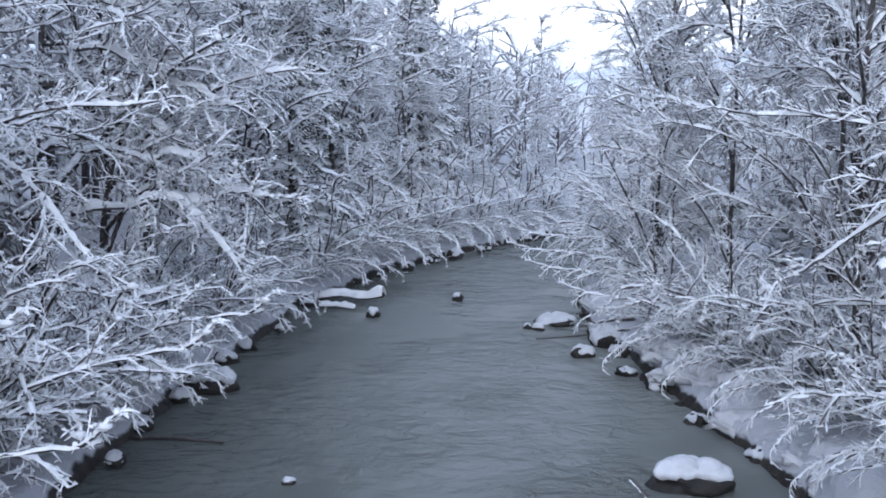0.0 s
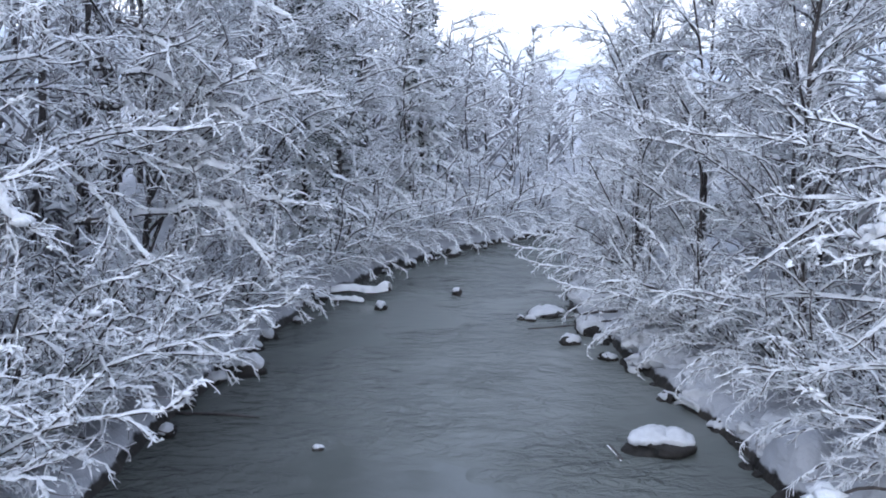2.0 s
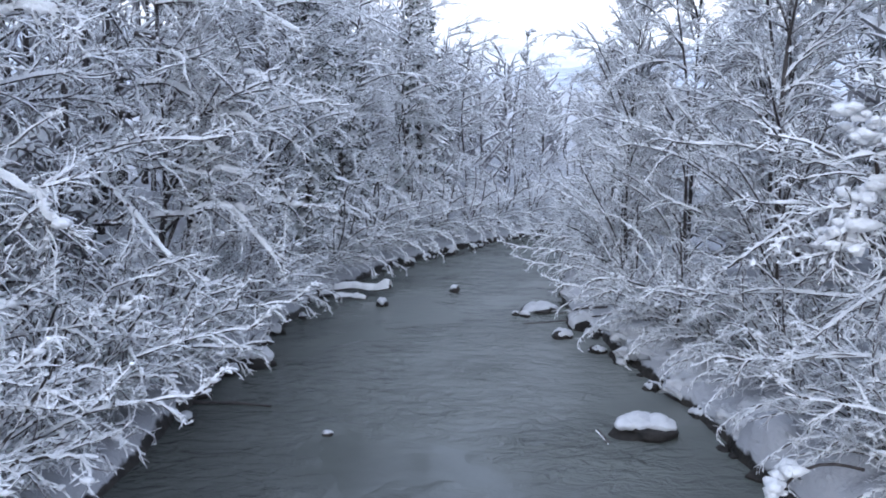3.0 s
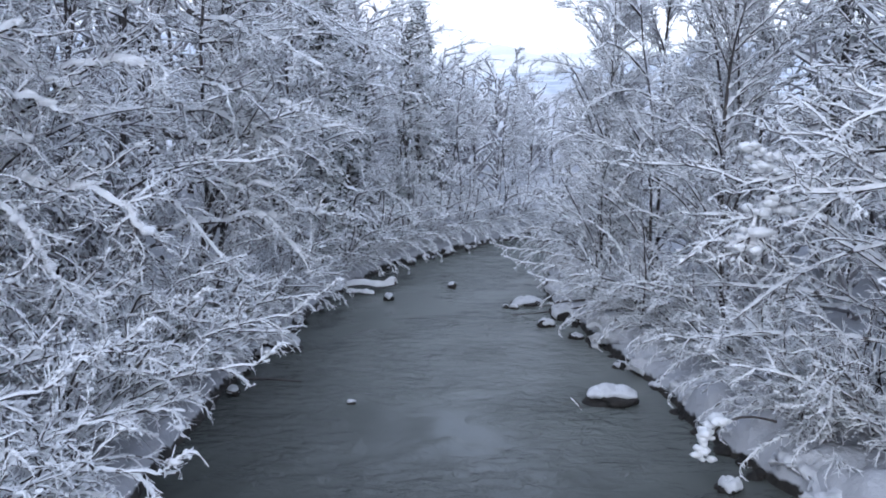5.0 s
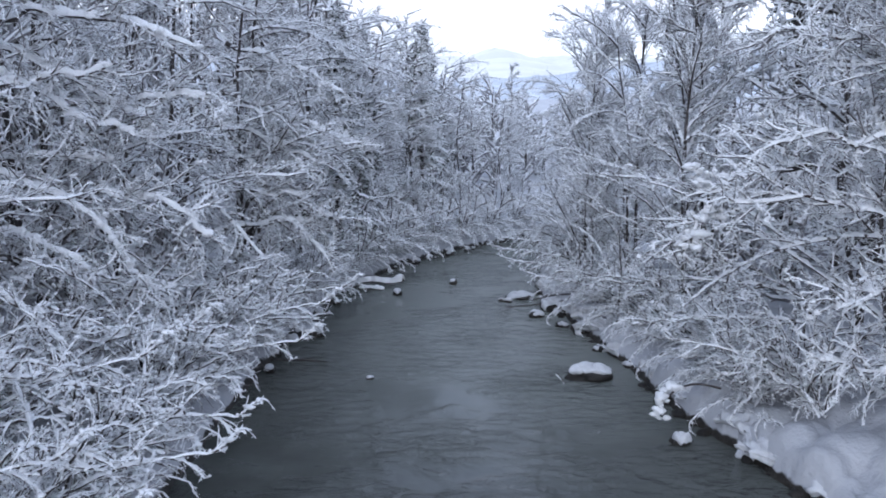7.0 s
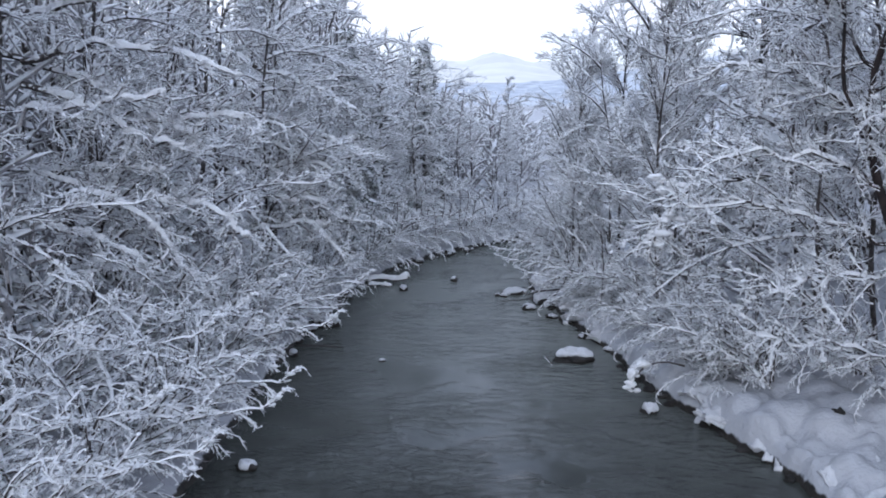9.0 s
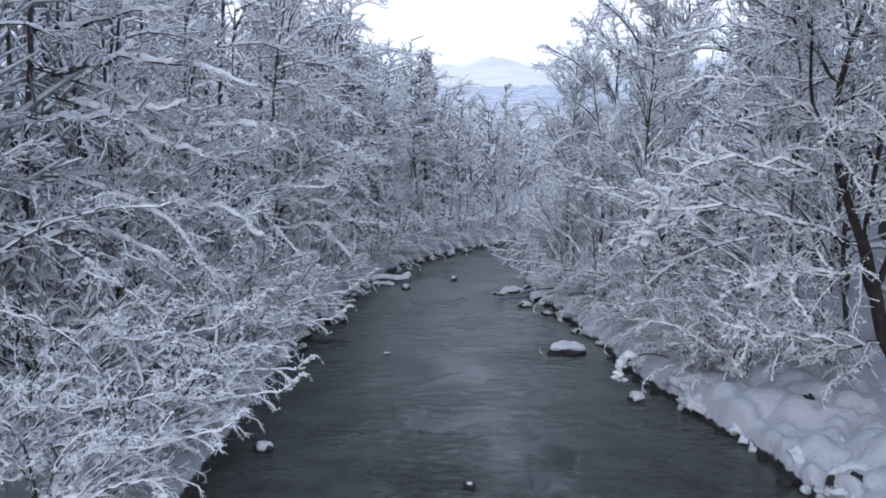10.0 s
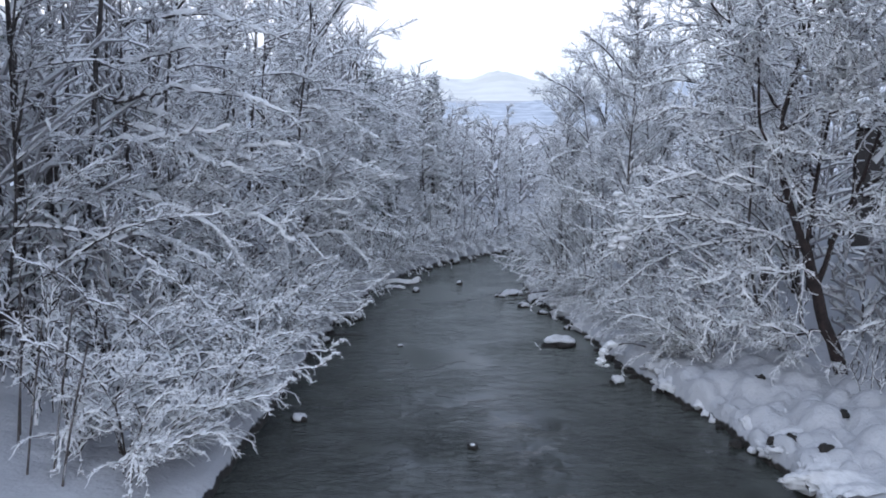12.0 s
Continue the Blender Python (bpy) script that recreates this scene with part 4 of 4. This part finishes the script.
def cap_mesh(seed, w, d, h, high, fine=3, cover=1.0):
    """Snow heaped on a stone: soft lumps run together over its top, with a rounded overhanging rim."""
    rng = np.random.default_rng(seed + 500)
    rings, spokes = (11, 30) if fine > 2 else (6, 16)
    spin = rng.uniform(0, 6.28)
    lobes = [(0.2 + 0.62 * math.sqrt(i / 9), spin + 2.4 * i, rng.uniform(0.26, 0.44), rng.uniform(0.55, 1.0)) for i in range(10)]
    a = np.linspace(0, 2 * math.pi, spokes, endpoint=False)
    ph = rng.uniform(0, 6.28, 4)
    out = cover * (0.84 + 0.10 * np.sin(2 * a + ph[0]) + 0.10 * np.sin(3 * a + ph[1]) + 0.05 * np.sin(5 * a + ph[2]) + 0.04 * np.sin(8 * a + ph[3]))
    pts = []
    for t in np.linspace(0.02, 1, rings):
        u, v = t * np.cos(a) * out, t * np.sin(a) * out
        top = h / 2 * np.sqrt(np.clip(1 - 0.72 * (t * out) ** 2, 0.06, 1)) * 0.92
        heap = 0.35 + 0 * a
        for far, turn, size, tall in lobes:
            q = ((u - far * math.cos(turn)) ** 2 + (v - far * math.sin(turn)) ** 2) / (size * size)
            heap = np.maximum(heap, tall * np.sqrt(np.clip(1 - q, 0, 1)))
        z = top + high * (heap * 1.25 + 0.12 * np.sin(7 * u + ph[0]) * np.sin(6 * v + ph[1])) * math.sqrt(max(1 - t ** 3, 0.0)) - 0.25 * high * t ** 6
        rough = np.array([noise.noise((p * 3.2 + seed, q * 3.2, 0.5)) + 0.5 * noise.noise((p * 7.5, q * 7.5 + seed, 1.5)) for p, q in zip(u, v)])
        pts.append(np.stack([u * w / 2, v * d / 2, z + 0.45 * high * rough * (1 - t ** 4)], 1))
    pts.append(np.stack([0.93 * pts[-1][:, 0], 0.93 * pts[-1][:, 1], pts[-1][:, 2] - 0.5 * high], 1))
    pts.append(np.stack([0.5 * pts[-1][:, 0], 0.5 * pts[-1][:, 1], pts[-1][:, 2] + 0.1 * high], 1))
    p = np.concatenate(pts)
    i = np.arange(len(p)).reshape(len(pts), spokes)
    q = np.stack([i[:-1], i[1:], np.roll(i, -1, 1)[1:], np.roll(i, -1, 1)[:-1]], -1).reshape(-1, 4)
    return quick_mesh("snow_cap", p, q, SHADED_SNOW)


def lobed_cap(seed, w, d, h, high):
    """Snow on a large stone: plump lobes grown together, small ones hanging at the rim."""
    rng = np.random.default_rng(seed + 700)
    lobes = [(-0.52, 0.0, 0.26), (-0.16, 0.02, 0.36), (0.38, 0.0, 0.33), (0.66, -0.05, 0.22), (0.08, 0.40, 0.24), (-0.36, 0.35, 0.22), (0.5, 0.4, 0.2)]
    lobes += [(x, -0.42 + rng.uniform(-0.08, 0.08) + 0.3 * x * x, rng.uniform(0.11, 0.2)) for x in np.linspace(-0.66, 0.72, 9)]
    a = np.linspace(0, 2 * math.pi, 72, endpoint=False)

    def heap(u, v):
        """Height of the snow over the stone's middle, and whether there is any."""
        top, any_ = np.full(u.shape, -1.0), np.zeros(u.shape, bool)
        for x, y, r in lobes:
            q = ((u - x) ** 2 + ((v - y) * d / w) ** 2) / (r * r)
            z = 0.5 * h * math.sqrt(max(1 - x * x - y * y, 0.05)) + high * (0.15 + 3.6 * r) * np.sqrt(np.clip(1 - q, 0, 1))
            top = np.where(q < 1, np.maximum(top, z), top)
            any_ |= q < 1
        stone = 0.5 * h * np.sqrt(np.clip(1 - u * u - v * v, 0.05, 1))
        return np.where(any_, top, stone), any_

    reach = np.linspace(0.05, 1.3, 120)[:, None]
    rim = np.max(np.where(heap(reach * np.cos(a), reach * np.sin(a))[1], reach, 0.0), 0)
    pts = []
    for t in np.append(np.linspace(0.01, 0.93, 26), [0.97, 0.995]):
        u, v = t * rim * np.cos(a), t * rim * np.sin(a)
        fine = np.array([noise.noise((p * 5, q * 5, seed)) + 0.5 * noise.noise((p * 11, q * 11, seed)) for p, q in zip(u, v)])
        pts.append(np.stack([u * w / 2, v * d / 2, heap(u, v)[0] + 0.16 * high * fine * (1 - t ** 4)], 1))
    for inward, drop in ((0.98, 0.45), (0.9, 0.75), (0.4, 0.6)):
        pts.append(np.stack([inward * pts[27][:, 0], inward * pts[27][:, 1], pts[27][:, 2] - drop * high], 1))
    i = np.arange(len(pts) * 72).reshape(len(pts), 72)
    q = np.stack([i[:-1], i[1:], np.roll(i, -1, 1)[1:], np.roll(i, -1, 1)[:-1]], -1).reshape(-1, 4)
    return quick_mesh("snow_cap", np.concatenate(pts), q, SHADED_SNOW)


def river_rock(seed, x, y, w, h=None, d=None, base=0.0, cap=True, label="dark river stone capped with fresh snow", turn=0.0, group="", cap_high=0.22, fine=3, cover=0.98, lobed=False):
    h, d = h or 0.55 * w, d or 0.8 * w
    top = tagged(new("river_rock"), label, "rock", group)
    top.matrix_basis = pose(x, y, base, 0, 0, turn)
    st = part("stone", stone_mesh(seed, w, d, h, fine, rough=0.2 if lobed else 0.42), top)
    st.location = (0, 0, h * 0.10)
    if cap:
        c = part("snow_cap", lobed_cap(seed, w, d, h, w * cap_high) if lobed else cap_mesh(seed, w, d, h, w * cap_high * 0.62, fine, cover), top, "rounded cushion of fresh snow")
        c.location = (0, 0, h * 0.10)
    return top


river_rock(1, 3.22, 17.3, 1.08, 0.36, 0.72, cap_high=0.085, fine=4, lobed=True)
river_rock(2, 3.05, 21.3, 0.38, 0.18, 0.28, cap_high=0.16)
river_rock(3, 2.47, 22.3, 0.46, 0.24, 0.36)
river_rock(4, 1.78, 23.9, 0.26, 0.18, 0.22)
river_rock(5, 1.58, 24.0, 0.18, 0.14, 0.18)
river_rock(6, 0.17, 26.1, 0.26, 0.28, 0.25)
river_rock(7, -1.47, 24.7, 0.30, 0.30, 0.30)
river_rock(8, -3.35, 20.3, 0.80, 0.40, 0.6, cap_high=0.13, lobed=True)
river_rock(9, -3.55, 21.6, 0.45, 0.3, 0.4)
river_rock(10, -1.5, 17.1, 0.18, 0.10, 0.16, label="small stone just above the water with a dab of snow")
river_rock(11, 0.62, 9.2, 0.26, 0.18, 0.24, cap_high=0.10, cover=0.6, label="half-sunken stone with a dab of snow in the current")
river_rock(12, -3.35, 10.8, 0.42, 0.22, 0.36)
river_rock(13, -3.75, 20.05, 0.3, 0.2, 0.28, cap=False, label="bare wet stone beside a snowy rock")
river_rock(14, 2.15, 24.5, 0.88, 0.16, 0.95, cap_high=0.15, label="flat gravel bar under a smooth sheet of snow")

EDGE = "snow-capped stones along the bank"
rng = np.random.default_rng(91)


y = 8.0
k = 100
while y < 27.0:
    w = rng.uniform(0.16, 0.46) * (1.0 if y < 20 else 0.85)
    px_, py_ = edge_point(5.0, y, rng.uniform(-0.10, 0.12))
    capped = rng.uniform(0, 1) < 0.5
    river_rock(k, px_, py_, w, w * rng.uniform(0.5, 0.75), w * rng.uniform(0.7, 1.0), base=-0.02, turn=rng.uniform(0, 180), group=EDGE, cap_high=rng.uniform(0.2, 0.34), cap=capped,
               label="dark boulder at the water's edge with a cap of snow" if capped else "dark wet boulder under the overhanging bank snow")
    y += w * rng.uniform(1.2, 3.6)
    k += 1
for x, y0, w in [(2.95, 23.0, 0.7), (3.3, 22.6, 0.6), (2.85, 23.6, 0.4), (4.38, 13.75, 0.42)]:
    river_rock(k, x, y0, w, w * 0.5, w * 0.8, base=0.02, group=EDGE, cap_high=0.34)
    k += 1
for x, y0 in zip(np.linspace(-1.9, 5.0, 20), np.linspace(27.6, 36.6, 20)):
    px_, py_ = edge_point(x - 0.8, y0 + 0.6, rng.uniform(-0.1, 0.15))
    w = 0.12 + 0.42 * rng.uniform(0, 1) ** 2
    river_rock(k, px_ + rng.uniform(-0.3, 0.3), py_ + rng.uniform(-0.3, 0.3), w, w * 0.7, w * 0.8, base=0.02, turn=rng.uniform(0, 180), group=EDGE, cap_high=0.3, fine=2)
    k += 1
y = 17.5
while y < 27:
    w = rng.uniform(0.18, 0.42)
    px_, py_ = edge_point(-4.0, y, rng.uniform(-0.15, 0.15))
    river_rock(k, px_, py_, w, w * 0.6, w * 0.8, base=0.02, turn=rng.uniform(0, 180), group=EDGE, cap_high=0.3, fine=2)
    y += rng.uniform(0.7, 1.5)
    k += 1

def snow_shelf(name, start_x, y0, y1, label):
    """The lip of snow that hangs over the water's edge: a lumpy roll with a hollow under it."""
    rng = np.random.default_rng(int(y0 * 10) + 3)
    ys = np.arange(y0, y1, 0.055)
    n = len(ys)

    def wave(step, low, high):
        v = rng.uniform(low, high, int(n / step) + 3)
        return np.interp(np.arange(n) / step, np.arange(len(v)), v)

    out = wave(15, -0.34, 0.38) + wave(6, -0.32, 0.32)
    tall = wave(14, 0.26, 0.58) + wave(5, -0.10, 0.10)
    thick = wave(9, 0.14, 0.32)
    rings = []
    for i, y in enumerate(ys):
        ex, ey = edge_point(start_x, y, 0.0)
        fx, fy = edge_point(start_x, y, 0.8)
        ux, uy = (fx - ex) / 0.8, (fy - ey) / 0.8
        prof = [(dd + 0.05, zz) for dd, zz in [(1.15, land_at(ex + ux * 1.15, ey + uy * 1.15) - 0.06), (0.75, tall[i] + 0.05), (0.42, tall[i] + 0.04), (0.18, tall[i]), (0.03, tall[i] - 0.07), (-0.03, tall[i] - 0.5 * thick[i]), (0.02, tall[i] - thick[i]), (0.20, tall[i] - thick[i] - 0.03), (0.5, 0.10)]]
        rings.append([(ex + ux * (d - out[i] * (1 if d < 0.6 else 0.3)), ey + uy * (d - out[i] * (1 if d < 0.6 else 0.3)), z) for d, z in prof])
    r = np.array(rings)
    fine = np.linspace(0, r.shape[1] - 1, 25)
    k = np.clip(fine.astype(int), 0, r.shape[1] - 2)
    r = r[:, k] + (r[:, k + 1] - r[:, k]) * (fine - k)[None, :, None]
    for _ in range(2):
        r[:, 1:-1] = 0.25 * r[:, :-2] + 0.5 * r[:, 1:-1] + 0.25 * r[:, 2:]
    n_ = unit(np.cross(np.gradient(r, axis=0), np.gradient(r, axis=1)))
    n_ *= np.sign(np.sum(n_ * (r - r.mean(1, keepdims=True)), -1, keepdims=True) + 1e-9)
    swell = np.array([abs(noise.noise((p[0] * 3.4, p[1] * 3.4, p[2] * 3.4))) + 0.5 * abs(noise.noise((p[0] * 8, p[1] * 8, p[2] * 8))) for p in r.reshape(-1, 3)]).reshape(r.shape[:2])
    r = r - n_ * (swell * 0.36 * np.sin(np.linspace(0, math.pi, 25))[None])[..., None] + n_ * 0.05
    v, q = skin(r[None])
    tagged(new(name, quick_mesh(name, v, q, SHADED_SNOW)), label, "snow", kind="structure")


snow_shelf("snow_bank_edge", 5.0, 6.0, 22.6, "thick lip of snow overhanging the dark water's edge")
snow_shelf("snow_bank_edge", 4.6, 24.2, 30.0, "lip of snow overhanging the water's edge")

# boulders half buried in the snow of the right bank
BURIED = "boulders in the bank snow"
for i, (x, y0, w) in enumerate([(7.42, 7.79, 0.42), (5.57, 10.73, 0.95), (6.22, 7.78, 0.85), (6.62, 6.66, 0.5), (5.00, 11.73, 0.3), (7.30, 11.52, 0.26), (6.64, 8.67, 0.22), (6.99, 8.48, 0.28), (8.25, 9.15, 0.3), (5.82, 8.68, 0.4), (4.60, 12.78, 0.35)]):
    river_rock(300 + i, x, y0, w, w * 0.75, w * 0.8, base=land_at(x, y0) - 0.16 * w, cap=False, turn=37 * i, group=BURIED, label="bare dark boulder poking out of the bank snow")


# ---- driftwood, sticks ----
def stick(name, line, r, label, snow=0.05, seed=1, category="driftwood"):
    rng = np.random.default_rng(seed)
    p = smooth_path(line, 9)[None]
    rad = taper(1, 9, r, r * 0.6) * rng.uniform(0.85, 1.15, (1, 9))
    top = tagged(new(name), label, category)
    part("wood", quick_mesh("wood", *tube(p, rad, 7), BARK), top)
    if snow:
        p = finer(p, 36)
        heap = np.interp(np.linspace(0, 6, 36), np.arange(7), rng.uniform(0.35, 1.3, 7))[None]
        v, q = snow_over(rng, p, taper(1, 36, r, r * 0.6) * 1.15, heap * snow, 9, 0.30, True)
        v = v.reshape(36, 9, 3)
        for _ in range(3):
            v[1:-1] = 0.25 * v[:-2] + 0.5 * v[1:-1] + 0.25 * v[2:]
        part("snow", quick_mesh("snow", v.reshape(-1, 3), q, SNOW), top, "lumpy ridge of snow")
    return top


stick("driftwood_log", [(-2.75, 25.9, 0.12), (-2.2, 25.8, 0.23), (-1.85, 25.7, 0.12), (-1.6, 25.6, 0.19), (-1.35, 25.5, 0.26)], 0.09, "stranded log lying in the shallows under thick snow", 0.12, 3)
stick("driftwood_log", [(-2.7, 25.4, 0.05), (-2.3, 25.3, 0.08), (-1.9, 25.2, 0.05)], 0.05, "short branch stranded beside a snowy log", 0.07, 4)
stick("twig", [(2.66, 16.9, -0.03), (2.56, 16.95, 0.09), (2.46, 17.0, 0.18)], 0.011, "broken snowy twig standing out of the water", 0.006, 5)
stick("twig", [(2.70, 16.95, -0.03), (2.60, 17.0, 0.08), (2.49, 17.02, 0.19)], 0.009, "thin dark twig standing out of the water", 0.0, 15)
stick("twig", [(-3.9, 18.3, 0.03), (-3.2, 18.3, 0.03), (-2.6, 18.2, 0.02)], 0.025, "thin dark stick lying in the water", 0.0, 6)
bowed = stick("drooping_branch", [(5.2, 14.4, 0.8), (4.7, 14.25, 0.98), (4.35, 14.1, 0.92), (4.12, 13.95, 0.84), (3.98, 13.85, 0.6), (3.94, 13.8, 0.4)], 0.02, "branch tip bowed to the water under clots of snow", 0.0, 9, "branch")
clot_rng = np.random.default_rng(9)
clots = smooth_path([(4.35, 14.1, 0.92), (4.12, 13.95, 0.88), (3.98, 13.85, 0.66), (3.95, 13.8, 0.46)], 22)[:, None] + clot_rng.normal(0, 1, (22, 1, 3)) * np.array([0.065, 0.05, 0.04])
part("snow", quick_mesh("snow", *clumps(clot_rng, np.repeat(clots, 2, 1), 1.1, 0.08), SNOW), bowed, "lumpy clots of snow")["kind"] = "stuff"
stick("fallen_branch", [(3.6, 22.9, 0.35), (2.9, 23.0, 0.22), (2.3, 23.1, 0.10), (1.7, 23.2, 0.03)], 0.02, "bare branch reaching from the bank into the water", 0.0, 7)
stick("fallen_branch", [(3.5, 23.3, 0.4), (2.9, 23.5, 0.3), (2.4, 23.6, 0.12)], 0.025, "bare branch reaching from the bank into the water", 0.0, 8)

for i, (x, y0, lean, high) in enumerate([(-8.6, 6.6, 0.25, 2.6), (-7.9, 6.9, 0.3, 2.9), (-7.3, 6.0, 0.45, 2.8), (-6.9, 6.2, 0.5, 3.0), (-6.5, 5.6, 0.6, 2.6), (-8.2, 7.6, 0.2, 3.2)]):
    z0 = land_at(x, y0)
    stick("sapling", [(x, y0, z0 - 0.1), (x + lean * 0.3, y0 + 0.1, z0 + high * 0.4), (x + lean, y0 + 0.1, z0 + high)], 0.024, "straight dark young stem standing bare in the snow", 0.03, 20 + i, "sapling")


# ---- timber house behind the right bank ----
def box(bm, x0, x1, y0, y1, z0, z1):
    v = [bm.verts.new((x, y, z)) for z in (z0, z1) for x, y in ((x0, y0), (x1, y0), (x1, y1), (x0, y1))]
    for f in ((3, 2, 1, 0), (4, 5, 6, 7), (0, 1, 5, 4), (1, 2, 6, 5), (2, 3, 7, 6), (3, 0, 4, 7)):
        bm.faces.new([v[i] for i in f])


def box_mesh(name, mat, *sides):
    bm = bmesh.new()
    box(bm, *sides)
    bmesh.ops.bevel(bm, geom=bm.edges[:], offset=0.015, segments=1, affect="EDGES")
    return from_bm(name, bm, mat, False)


def slab(name, mat, x0, z0, x1, z1, y0, y1, thick):
    """A sloping roof plate between two heights."""
    bm = bmesh.new()
    v = [bm.verts.new(p) for p in ((x0, y0, z0), (x1, y0, z1), (x1, y1, z1), (x0, y1, z0), (x0, y0, z0 + thick), (x1, y0, z1 + thick), (x1, y1, z1 + thick), (x0, y1, z0 + thick))]
    for f in ((3, 2, 1, 0), (4, 5, 6, 7), (0, 1, 5, 4), (1, 2, 6, 5), (2, 3, 7, 6), (3, 0, 4, 7)):
        bm.faces.new([v[i] for i in f])
    bmesh.ops.recalc_face_normals(bm, faces=bm.faces[:])
    return from_bm(name, bm, mat, False)


GLASS, gn, gl, gb = material("dark_window_glass")
gb.inputs["Base Color"].default_value = (0.02, 0.025, 0.03, 1)
gb.inputs["Roughness"].default_value = 0.08
house = tagged(new("timber_house"), "dark timber house with a snow-covered roof behind the trees", "house")
house.matrix_basis = pose(15.0, 21.8, land_at(15.0, 21.8) - 0.1, 0, 0, -12)
for i in range(14):
    part("plank", box_mesh("plank", WOOD, 0.0, 7.0, 0.0, 0.12, 0.1 + 0.42 * i, 0.1 + 0.42 * i + 0.40), house)
part("side_wall", box_mesh("side_wall", WOOD, -0.0, 0.14, 0.13, 8.0, 0.0, 6.0), house)
part("side_wall", box_mesh("side_wall", WOOD, 6.86, 7.0, 0.13, 8.0, 0.0, 6.0), house)
part("back_wall", box_mesh("back_wall", WOOD, 0.15, 6.85, 7.86, 8.0, 0.0, 6.0), house)
part("roof", slab("roof", WOOD, -0.9, 5.6, 3.5, 7.9, -0.9, 8.6, 0.14), house)
part("roof", slab("roof", WOOD, 7.9, 5.6, 3.5, 7.9, -0.9, 8.6, 0.14), house)
part("roof_snow", slab("roof_snow", SNOW, -0.95, 5.75, 3.5, 8.06, -0.95, 8.65, 0.32), house, "thick snow on the roof")
part("roof_snow", slab("roof_snow", SNOW, 7.95, 5.75, 3.5, 8.06, -0.95, 8.65, 0.32), house, "thick snow on the roof")
for x in (1.2, 4.4):
    for z in (1.2, 3.8):
        win = part("window", box_mesh("window", WOOD, x - 0.08, x + 1.28, -0.06, -0.003, z - 0.08, z + 1.38), house, "dark wooden window frame")
        part("pane", box_mesh("pane", GLASS, x, x + 1.2, -0.09, -0.063, z, z + 1.3), win, "dark glass")
